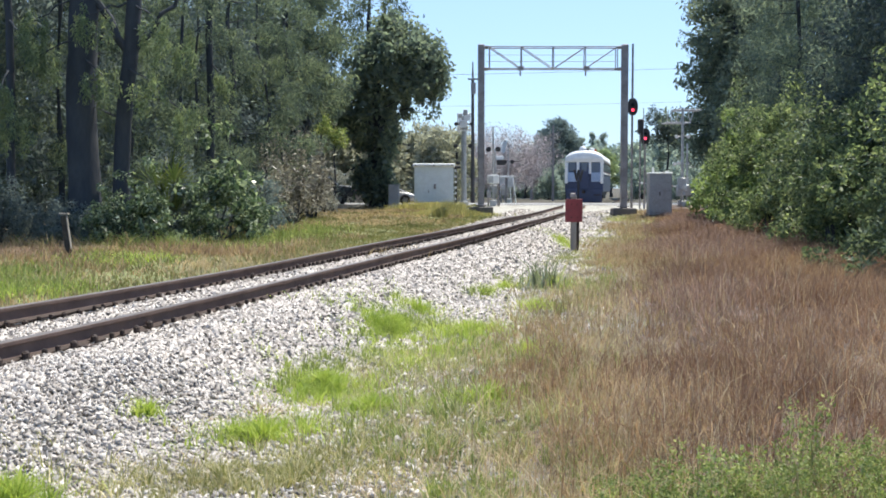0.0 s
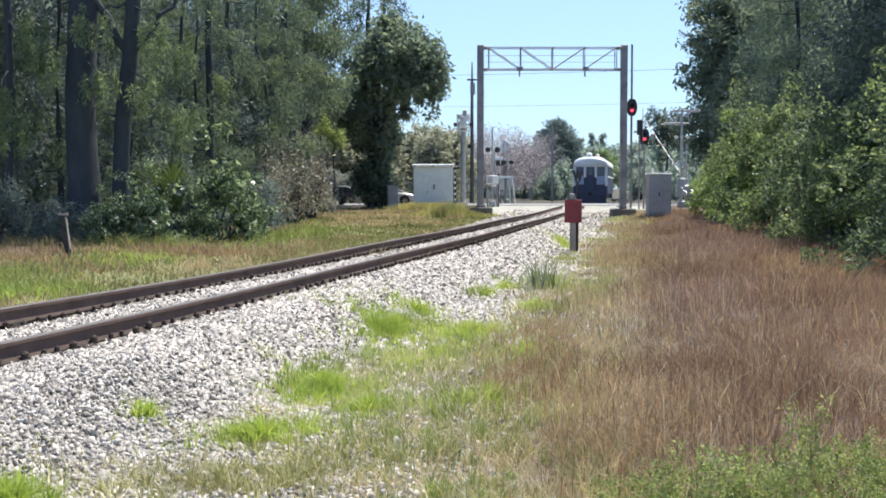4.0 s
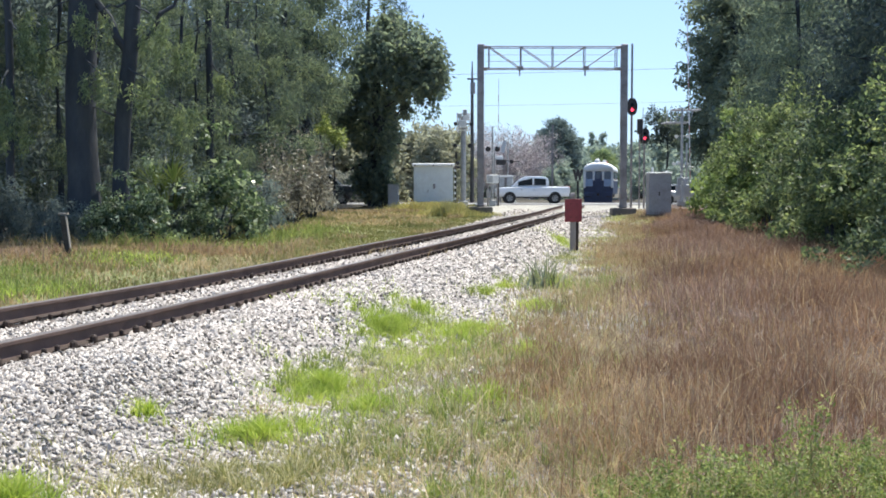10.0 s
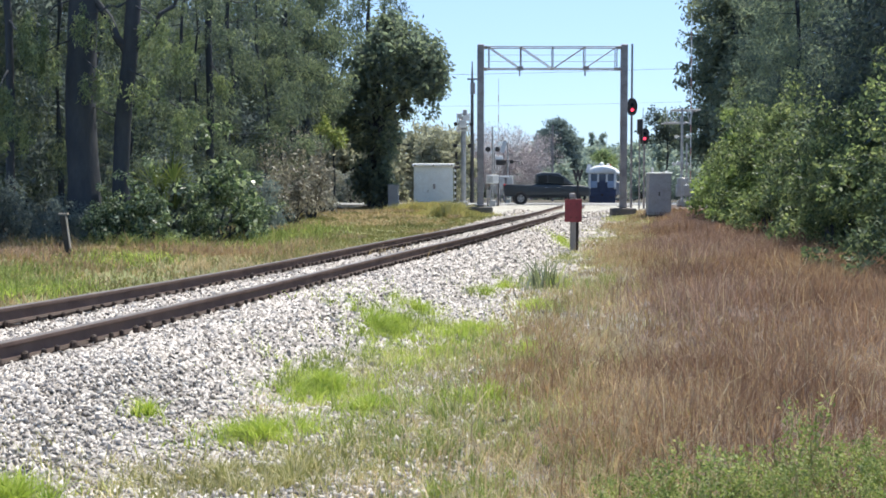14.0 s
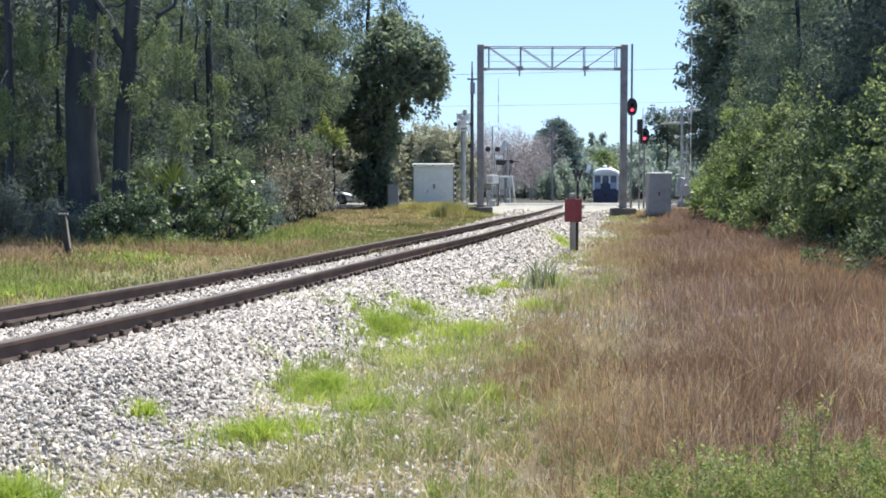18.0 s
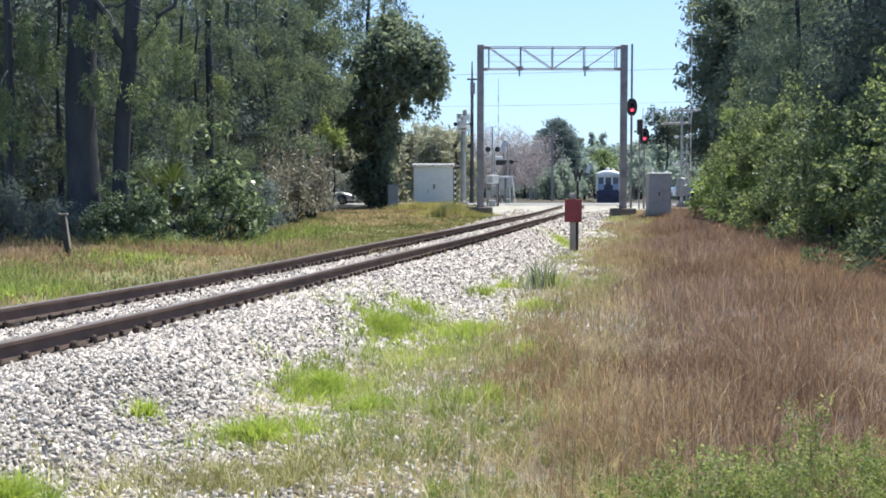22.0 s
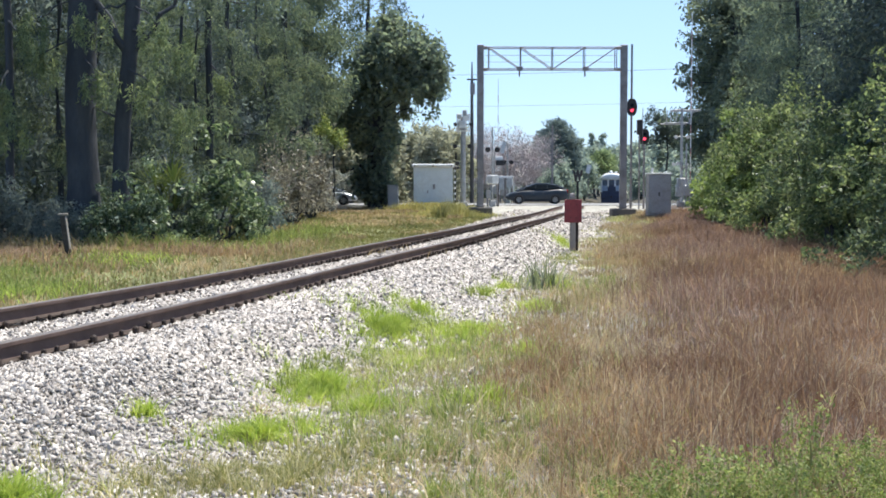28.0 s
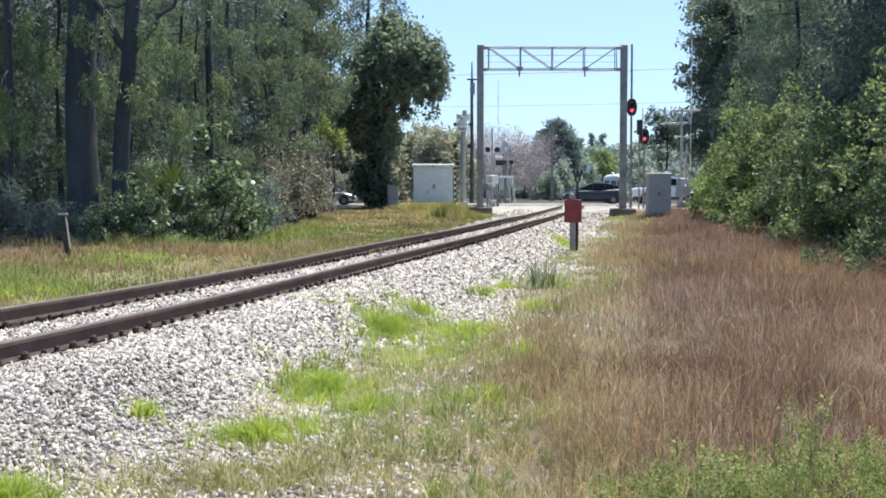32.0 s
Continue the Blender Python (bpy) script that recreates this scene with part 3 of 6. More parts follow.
def limb(bm, a, b, r0, r1, rng, segs=4, wob=.12, n=7):
    a, b = Vector(a), Vector(b)
    L = (b - a).length
    pts = [a.lerp(b, i / segs) + Vector(rng.normal(0, wob * L / segs, 3)) * (0 if i == 0 else 1) for i in range(segs + 1)]
    rings = []
    for i, p in enumerate(pts):
        d = (pts[min(i + 1, segs)] - pts[max(i - 1, 0)]).normalized()
        q = d.to_track_quat("Z", "Y")
        r = r0 + (r1 - r0) * i / segs
        rings.append([p + q @ Vector((r * math.cos(t) * rng.uniform(.9, 1.1), r * math.sin(t) * rng.uniform(.9, 1.1), 0)) for t in np.linspace(0, 2 * math.pi, n, endpoint=False)])
    add_loft(bm, rings, True)
    return pts


def tree(name, label, mat, trunk_h, trunk_r, clumps, spread, count, leaf, aspect, droop, seed, lo=0.2, width=2.5, category="tree", crown_top=None, taper=.6, shape=None, bark=None, limbs=9):
    """A tree: tapered trunk with limbs, and a crown of leaf clumps hung about the limbs."""
    rng = np.random.default_rng(seed)
    root = thing(name, (0, 0, 0), label, category)
    bm = bmesh.new()
    pts = limb(bm, (0, 0, -.15), (rng.normal(0, .25), rng.normal(0, .25), trunk_h), trunk_r, trunk_r * .35, rng, 7, .1, 9)
    flare = [[Vector((trunk_r * k * math.cos(t), trunk_r * k * math.sin(t), z)) for t in np.linspace(0, 2 * math.pi, 9, endpoint=False)] for z, k in ((-.2, 1.7), (.15, 1.25), (.6, .98))]
    add_loft(bm, flare, True)
    ends = []
    top = crown_top or trunk_h
    for i in range(limbs):
        f = lo + (1 - lo) * (i + .5) / limbs
        at = pts[min(int(f * 7), 6)].lerp(pts[min(int(f * 7) + 1, 7)], (f * 7) % 1)
        a = rng.uniform(0, 2 * math.pi)
        L = width * (1 - taper * max(0, f - .35)) * rng.uniform(.6, 1.05)
        end = at + Vector((L * math.cos(a), L * math.sin(a), L * rng.uniform(-.05, .45)))
        limb(bm, at, end, trunk_r * .2, trunk_r * .05, rng, 4, .2, 6)
        ends.append((at, end))
    part("trunk", bm, bark or M["bark"], root, "rough dark bark")
    cs, sp = [], []
    for i in range(clumps):
        if shape:
            c = Vector(shape(rng))
        else:
            at, end = ends[rng.integers(len(ends))]
            c = at.lerp(end, rng.uniform(.3, 1.1)) + Vector(rng.normal(0, width * .16, 3))
        c.z = max(c.z, .5)
        cs.append(c)
        s = spread * rng.uniform(.6, 1.35)
        sp.append((s, s, s * (1 + droop * .8)))
    V, F = leaves_np([tuple(c) for c in cs], np.array(sp), count, leaf, aspect, droop, rng)
    mesh_np("crown", V, F, mat, root)
    return root


def bush(name, label, mat, w, d, h, clumps, count, leaf, aspect, seed, spread=.45, droop=.1, category="bush", power=.5, stems=7, lumpy=.0, wood="bark"):
    """A bush: several stems from the ground and leaf clumps over a rounded, broken mass."""
    rng = np.random.default_rng(seed)
    root = thing(name, (0, 0, 0), label, category)
    cs = []
    for i in range(clumps):
        a, e = rng.uniform(0, 2 * math.pi), rng.uniform(0, 1) ** .8
        r = rng.uniform(.3, 1) ** power * (1 + lumpy * (math.sin(2 * a + seed) + .8 * math.sin(5 * a + 2 * seed) * math.cos(4 * e) + .7 * math.sin(5 * e + 3 * a)))
        c = Vector((w * r * math.cos(a) * math.cos(e * 1.45), d * r * math.sin(a) * math.cos(e * 1.45), .15 + h * (math.sin(e * 1.5) * r) * rng.uniform(.8, 1.1)))
        cs.append(c)
    for i in range(stems):
        bm = bmesh.new()
        c = cs[rng.integers(clumps)]
        limb(bm, (rng.normal(0, w * .12), rng.normal(0, d * .12), -.12), c, .035 * h / 2, .008 * min(1, h), rng, 4, .15, 5)
        part("stem", bm, M[wood], root)
    sp = np.array([(spread * rng.uniform(.6, 1.4),) * 3 for _ in cs])
    V, F = leaves_np([tuple(c) for c in cs], sp, count, leaf, aspect, droop, rng)
    V[:, 2] = np.maximum(V[:, 2], .02)
    mesh_np("crown", V, F, mat, root)
    return root


def bough_tree(label, mat, h, r, boughs, per, count, leaf, aspect, seed, lo=.2, width=2.4, taper=.45, droop=1.0, fat=.4, sag=.25, name="pine_tree", rise=.25, tight=.0):
    """A tree whose leaves hang in separate clumps along drooping boughs, with gaps between them."""
    rng = np.random.default_rng(seed)
    root = thing(name, (0, 0, 0), label, "tree")
    bm = bmesh.new()
    pts = limb(bm, (0, 0, -.15), (rng.normal(0, .25), rng.normal(0, .25), h), r, r * .35, rng, 7, .06, 9)
    flare = [[Vector((r * k * math.cos(t), r * k * math.sin(t), z)) for t in np.linspace(0, 2 * math.pi, 9, endpoint=False)] for z, k in ((-.2, 1.6), (.15, 1.2), (.6, .97))]
    add_loft(bm, flare, True)
    cs, sp = [], []
    for i in range(boughs):
        f = lo + (1 - lo) * (i + .5) / boughs
        at = pts[min(int(f * 7), 6)].lerp(pts[min(int(f * 7) + 1, 7)], (f * 7) % 1)
        a = i * 2.4 + rng.uniform(-.5, .5)
        L = width * (1 - taper * f) * rng.uniform(.65, 1.1)
        end = at + Vector((L * math.cos(a), L * math.sin(a), L * rng.uniform(-.1, rise)))
        if i % 2 == 0:
            limb(bm, at, end, r * .16, r * .04, rng, 3, .15, 5)
        for k in range(per):
            t = .35 + tight + (.7 - tight) * (k + rng.uniform(0, 1)) / per
            c = at.lerp(end, t) + Vector(rng.normal(0, .16 * fat / .4, 3)) - Vector((0, 0, sag * t * t))
            cs.append((c.x, c.y, max(c.z, .4)))
            q = fat * rng.uniform(.65, 1.25)
            sp.append((q, q, q * (.8 + .45 * droop)))
    part("trunk", bm, M["bark"], root, "rough dark bark")
    V, F = leaves_np(cs, np.array(sp), count, leaf, aspect, droop, rng)
    mesh_np("crown", V, F, mat, root)
    return root


def put(src, x, y, yaw=0.0, s=1.0, z=None, label="", group="", sink=0.05):
    """A copy of a plant on the land."""
    m = pose(x, y, (on_land(x, y) if z is None else z) - sink, 0, 0, yaw)
    c = copy_thing(src, m)
    c.scale = (s, s, s)
    if label:
        tagged(c, label)
    if group:
        tagged(c, group=group)
    return c


def plant_left_wood():
    kinds, back = [], []
    for i, (h, r, w, n) in enumerate(((11, .10, 2.6, 26), (12.5, .12, 2.9, 28), (10, .09, 2.4, 24))):
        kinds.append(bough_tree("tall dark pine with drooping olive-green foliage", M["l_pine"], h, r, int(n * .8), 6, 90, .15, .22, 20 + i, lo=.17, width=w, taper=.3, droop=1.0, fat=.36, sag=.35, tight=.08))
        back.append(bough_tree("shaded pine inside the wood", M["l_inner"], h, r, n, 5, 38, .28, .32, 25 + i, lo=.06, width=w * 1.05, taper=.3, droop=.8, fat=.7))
    rng = random.Random(5)
    spots = []
    y = 24.0
    while y < 76:
        u = -10.8 - (y - 24) * .075
        for row, du in enumerate((0, -3.2, -7.0)):
            if (row == 0 and y > 62) or (row == 2 and len(spots) % 2):
                continue
            if row == 0 and y < 33:
                continue
            spots.append((row, y + rng.uniform(-.9, .9) + row * .9, u + du + rng.uniform(-.7, .7)))
        y += 3.1 + y * .012
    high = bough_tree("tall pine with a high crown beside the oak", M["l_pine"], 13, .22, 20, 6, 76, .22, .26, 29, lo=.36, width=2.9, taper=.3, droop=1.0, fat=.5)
    spots += [(3, yy, xx - float(track_x(yy))) for xx, yy in ((-8.9, 81.0), (-5.2, 82.0), (-8.1, 67.0), (-9.5, 71.0), (-9.1, 79.0), (-9.0, 64.0))]
    spots += [(0, yy, xx - float(track_x(yy))) for xx, yy in ((-13.2, 33.6), (-11.9, 35.0), (-14.6, 36.0))]
    used = set()
    for i, (row, y, u) in enumerate(spots):
        x = float(track_x(y)) + u
        if y < 33 or x / y < -.5:
            continue
        if row < 3 and y > 46 and -.124 < x / y < -.05:  # a gap in the wood that lets the road be seen
            continue
        src = high if row == 3 else (back if row else kinds)[(i // 3 + row) % 3]
        if src not in used:
            used.add(src)
            src.matrix_basis = pose(x, y, on_land(x, y) - .05, 0, 0, rng.uniform(0, 360))
            tagged(src, group="left pine wood")
        else:
            put(src, x, y, rng.uniform(0, 360), rng.uniform(.85, 1.2) if row < 3 else rng.uniform(1.25, 1.4), group="left pine wood")


def big_trunks():
    # x, y, radius, lean over the height, seed, and the hanging boughs: sideways reach and height
    pines = ((-10.2, 31.9, .45, .25, 1, ((-.75, 4.9), (-.95, 5.9), (.95, 4.4))),
             (-9.25, 32.1, .24, 1.15, 2, ((1.5, 5.9), (1.9, 5.2), (1.15, 4.2), (2.2, 3.5), (-.5, 6.0))),
             (-12.0, 31.6, .12, -.2, 3, ((.35, 3.1), (.1, 4.0), (.75, 5.4))),
             (-9.1, 44.0, .15, .2, 4, ((.8, 5.5), (-.7, 7.0))),
             (-10.2, 58.0, .2, -.3, 5, ((.9, 6.5),)))
    for x, y, r, lean, seed, boughs in pines:
        rng = np.random.default_rng(seed)
        root = thing("pine_tree", (x, y, on_land(x, y)), "tall pine with a thick dark bare trunk", "tree", "left pine wood")
        bm = bmesh.new()
        rings = []
        for k in range(41):
            z = k * .4 - .2
            f = 1 + .45 * math.exp(-z / .7 - .3) - .02 * z
            ph = .05 * math.sin(z * .9 + seed) + rng.uniform(-.012, .012)
            rings.append([Vector((lean * z / 16 + ph + r * f * math.cos(q) * (1 + .05 * math.sin(3 * q + seed) + rng.uniform(-.05, .05)),
                                  r * f * math.sin(q) * (1 + rng.uniform(-.05, .05)), z)) for q in np.linspace(0, 2 * math.pi, 20, endpoint=False)])
        add_loft(bm, rings)
        for f in bm.faces:
            f.smooth = True
        for k in range(3):
            a, h = rng.uniform(0, 6.28), rng.uniform(7, 11)
            limb(bm, (lean * h / 16, 0, h), (lean * h / 16 + 1.5 * math.cos(a), 1.5 * math.sin(a), h + rng.uniform(-.2, .8)), .06, .015, rng, 4, .2, 6)
        if lean > 1:  # the fork, and a bent snag below it
            limb(bm, (lean * 5.4 / 16, 0, 5.4), (-.9, -.3, 7.6), r * .55, r * .3, rng, 5, .15, 8)
            limb(bm, (lean * 5.2 / 16, 0, 5.2), (1.9, -.4, 7.2), r * .4, r * .2, rng, 5, .15, 8)
            limb(bm, (lean * 3.6 / 16, -.1, 3.6), (-.75, -.4, 3.9), .05, .015, rng, 4, .2, 6)
        tips = []
        for dx, z in boughs:
            end = Vector((dx, -.9 - .3 * rng.uniform(), z + .3))
            limb(bm, (lean * (z + .9) / 16, 0, z + .9), end, .035, .012, rng, 4, .12, 6)
            for _ in range(7):
                at = end + Vector((rng.normal(0, .24), rng.normal(0, .2), rng.normal(-.1, .18)))
                for m in range(4):
                    tips.append((at.x + rng.normal(0, .04), at.y, at.z - .17 * m))
        part("trunk", bm, M["bark"], root)
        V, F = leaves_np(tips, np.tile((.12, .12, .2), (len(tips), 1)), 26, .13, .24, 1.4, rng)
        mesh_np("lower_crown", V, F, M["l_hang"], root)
        cs = [(rng.normal(0, 1.6), rng.normal(0, 1.6), rng.uniform(8, 15)) for _ in range(26)]
        V, F = leaves_np(cs, np.full((26, 3), .8), 120, .16, .28, 1.0, rng)
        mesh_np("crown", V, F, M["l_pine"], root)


def plant_right():
    b1 = bush("leafy_bush", "large bright green leafy bush at the edge of the dry grass", M["l_bush"], 2.3, 2.1, 3.9, 135, 66, .135, .5, 41, .33, lumpy=.2)
    b2 = bush("leafy_bush", "tall green leafy bush with yellowish shoots", M["l_bush"], 2.0, 2.2, 4.6, 135, 66, .135, .5, 42, .33, lumpy=.2)
    b3 = bush("leafy_bush", "dense low green bush", M["l_bush"], 1.7, 1.6, 2.4, 85, 75, .125, .5, 43, .29, lumpy=.2)
    b4 = bush("leafy_bush", "fresh yellowish-green bush at the far end of the row", M["l_fresh"], 1.6, 1.6, 2.5, 90, 70, .16, .5, 44, .3, lumpy=.2)
    b5 = bush("leafy_bush", "small-leaved green bush edge in painted shade", M["l_shade"], 1.7, 1.6, 2.1, 90, 90, .1, .5, 45, .3, lumpy=.2)
    spots = [(b1, 9.4, 22, .88), (b2, 11.2, 26, .8), (b5, 8.9, 19.8, 1.1), (b1, 10.9, 31, .95), (b2, 12.6, 36, .92), (b3, 9.9, 28.5, 1.0), (b1, 15.2, 41, 1.0),
             (b3, 11.3, 38, 1.1), (b2, 13.9, 46.5, 1.02), (b4, 13.1, 50, 1.35), (b1, 15.2, 53, 1.25), (b2, 16.6, 60, 1.2), (b1, 15.8, 57, 1.2), (b4, 15.7, 60, 1.4),
             (b1, 12.3, 22, .9), (b2, 12.8, 46, .96), (b4, 12.4, 47.5, 1.05), (b4, 12.6, 44.0, 1.0)]
    seen = set()
    for i, (src, x, y, s) in enumerate(spots):
        if src not in seen:
            seen.add(src)
            src.matrix_basis = pose(x, y, on_land(x, y) - .05, 0, 0, i * 47)
            src.scale = (s, s, s)
            tagged(src, group="right bush row")
        else:
            put(src, x, y, i * 67 % 360, s, group="right bush row")
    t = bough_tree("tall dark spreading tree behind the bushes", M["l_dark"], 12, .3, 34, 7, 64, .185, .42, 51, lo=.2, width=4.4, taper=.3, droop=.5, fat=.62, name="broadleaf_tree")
    t2 = bough_tree("tall dark tree with feathery upper branches", M["l_tree"], 15, .2, 38, 6, 66, .18, .40, 52, lo=.22, width=3.8, taper=.45, droop=.7, fat=.6, name="broadleaf_tree")
    t3 = bough_tree("tall tree with feathery branches beyond the road", M["l_mid"], 14, .3, 44, 6, 56, .32, .42, 53, lo=.27, width=3.9, taper=.32, droop=.6, fat=.66, name="broadleaf_tree")
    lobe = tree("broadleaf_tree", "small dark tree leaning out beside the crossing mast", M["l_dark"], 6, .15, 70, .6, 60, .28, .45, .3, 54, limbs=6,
                shape=lambda rng: (rng.normal(0, 1.0), rng.normal(0, 1.0), 6.7 + rng.normal(0, .75)))
    lobe.matrix_basis = pose(20.7, 104, 0)
    t3.matrix_basis = pose(36.0, 101, 0)
    tagged(t3, group="right tree row")
    # The one at 13.8, 24 is out of view, kept to shade the bushes.
    for i, (src, x, y, s) in enumerate(((t, 14.6, 30, 1.0), (t2, 16.2, 40, 1.0), (t, 19.6, 52, 1.1), (t2, 13.8, 24, .95), (t, 15.2, 33.0, 1.1), (t, 22.6, 72, 1.0), (t2, 17.8, 57, 1.0), (t, 18.4, 47.5, .95), (t2, 19.6, 66, 1.0), (t, 15.4, 36, .95), (t2, 20, 60, 1.05), (t3, 24.6, 98, 1.3), (t3, 24.4, 95, 1.3), (t3, 27.0, 97, 1.3), (t3, 31.0, 99, 1.4))):
        if i < 2:
            src.matrix_basis = pose(x, y, on_land(x, y) - .05)
            tagged(src, group="right tree row")
        else:
            put(src, x, y, i * 71 % 360, s, group="right tree row")


def plant_oak():
    x, y = -4.3, 75.0

    def shape(rng):
        if rng.uniform() < .34:  # ivy and low boughs round the trunk, narrowing downwards
            z = rng.uniform(.8, 8.0)
            w = 1.0 + 1.25 * float(smooth01(3.0, 6.8, z))
            a, r = rng.uniform(0, 6.28), rng.uniform(.3, 1) ** .5
            return (-.35 + w * r * math.cos(a), w * r * math.sin(a), z)
        if rng.uniform() < .2:  # bough hanging out over the verge
            return (3.7 + rng.normal(0, .55), rng.normal(0, .8), 8.9 + rng.normal(0, .75))
        a, e, r = rng.uniform(0, 6.28), rng.uniform(-.6, 1.5), rng.uniform(.5, 1) ** .5
        lump = 1 + .12 * math.sin(3 * a + 1) + .10 * math.sin(6 * e)
        return (1.1 + 3.1 * lump * r * math.cos(a) * math.cos(e), 3.0 * r * math.sin(a) * math.cos(e), 9.0 + 3.0 * lump * r * math.sin(e))
    t = tree("oak_tree", "broad dark vine-hung oak with a low hanging crown", M["l_tree"], 9, .6, 330, .62, 66, .36, .5, .6, 61, lo=.3, width=3.4, shape=shape, limbs=14)
    t.matrix_basis = pose(x, y, on_land(x, y))

    # Sunlit pine branch, built as a small tree; yellow-green leaves paint its light.
    def tip(rng):
        if rng.uniform() < .5:
            return (-.35 + rng.normal(0, .25), rng.normal(0, .3), 4.9 + rng.normal(0, .2))
        return (.35 + rng.normal(0, .22), rng.normal(0, .3), 4.3 + rng.normal(0, .2))
    sp = tree("lit_branch", "sunlit pine branch as yellow-green leaves on a thin added trunk", M["l_weed"], 5, .07, 22, .26, 80, .15, .45, .4, 63, shape=tip, limbs=5)
    sp.matrix_basis = pose(-6.3, 64.0, on_land(-6.3, 64.0))


def plant_far():
    rnd = random.Random(9)

    def dome(w, h, z0):
        def f(rng):
            a = rng.uniform(0, 6.28)
            e = rng.uniform(-.5, 1.5)
            r = rng.uniform(.5, 1) ** .5
            return (w * r * math.cos(a) * math.cos(e), w * r * math.sin(a) * math.cos(e), z0 + h * r * math.sin(e))
        return f
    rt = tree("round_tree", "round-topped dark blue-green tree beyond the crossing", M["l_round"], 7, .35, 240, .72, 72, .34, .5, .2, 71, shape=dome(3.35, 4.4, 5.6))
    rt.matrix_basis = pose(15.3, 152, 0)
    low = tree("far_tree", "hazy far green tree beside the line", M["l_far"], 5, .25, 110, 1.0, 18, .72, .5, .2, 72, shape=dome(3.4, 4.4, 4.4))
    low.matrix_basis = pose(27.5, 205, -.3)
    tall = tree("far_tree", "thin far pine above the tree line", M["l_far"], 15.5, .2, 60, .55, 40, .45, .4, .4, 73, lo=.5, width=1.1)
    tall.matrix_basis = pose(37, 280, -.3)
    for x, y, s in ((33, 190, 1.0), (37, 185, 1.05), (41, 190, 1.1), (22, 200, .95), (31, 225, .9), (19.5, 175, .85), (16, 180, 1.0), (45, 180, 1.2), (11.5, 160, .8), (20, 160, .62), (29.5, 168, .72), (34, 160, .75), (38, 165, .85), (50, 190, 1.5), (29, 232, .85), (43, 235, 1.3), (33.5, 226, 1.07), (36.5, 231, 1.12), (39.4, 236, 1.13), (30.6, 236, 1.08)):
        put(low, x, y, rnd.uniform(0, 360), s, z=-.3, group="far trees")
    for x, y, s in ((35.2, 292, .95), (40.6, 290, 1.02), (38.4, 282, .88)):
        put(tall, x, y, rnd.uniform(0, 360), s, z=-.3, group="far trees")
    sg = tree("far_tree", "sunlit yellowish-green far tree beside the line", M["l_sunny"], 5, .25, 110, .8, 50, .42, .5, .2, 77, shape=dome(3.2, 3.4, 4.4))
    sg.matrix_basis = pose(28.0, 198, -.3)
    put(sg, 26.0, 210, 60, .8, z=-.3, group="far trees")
    ol = bush("brush_thicket", "olive-brown roadside thicket beyond the cabinets", M["l_olive"], 3.2, 2.6, 7.2, 150, 42, .5, .35, 74, .75, category="thicket")
    ol.matrix_basis = pose(-2.0, 112, 0)
    for x, y, s in ((1.2, 110, .95), (-.4, 103, .9), (-6, 110, 1.15), (-10, 108, 1.2), (-15, 112, 1.3)):
        put(ol, x, y, rnd.uniform(0, 360), s, z=0, group="roadside thickets")
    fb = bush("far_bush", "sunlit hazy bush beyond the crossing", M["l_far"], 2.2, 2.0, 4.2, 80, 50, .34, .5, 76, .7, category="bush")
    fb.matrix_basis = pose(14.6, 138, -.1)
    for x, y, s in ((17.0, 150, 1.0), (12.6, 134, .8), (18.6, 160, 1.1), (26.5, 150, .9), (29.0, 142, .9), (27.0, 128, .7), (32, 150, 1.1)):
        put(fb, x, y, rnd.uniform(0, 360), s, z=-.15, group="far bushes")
    # bare, twiggy trees
    rng = np.random.default_rng(75)
    root = thing("bare_tree", (7.2, 132, 0), "leafless pale grey twiggy tree", "tree")
    bm = bmesh.new()
    limb(bm, (0, 0, -.2), (0, 0, 4), .2, .1, rng, 4, .08)
    for i in range(60):
        a, e = rng.uniform(0, 6.28), rng.uniform(.2, 1.3)
        s = Vector((rng.normal(0, .3), rng.normal(0, .3), rng.uniform(1, 4)))
        L = rng.uniform(2, 3.6)
        en = s + Vector((L * math.cos(a) * math.cos(e) * 1.3, L * math.sin(a) * math.cos(e), L * math.sin(e)))
        limb(bm, s, en, .05, .015, rng, 3, .2, 4)
    part("trunk", bm, M["twig"], root)
    cs = [(rng.normal(0, 1.5), rng.normal(0, 1.2), rng.uniform(1.5, 6.6)) for _ in range(90)]
    V, F = leaves_np(cs, np.full((90, 3), .8), 60, .5, .07, -.3, rng)
    mesh_np("crown", V, F, M["twig"], root)
    root.scale = (1.2, 1.2, 1.2)
    put(root, 10.8, 138, 120, 1.1, z=0)
    put(root, 4.2, 126, 70, 1.05, z=0)


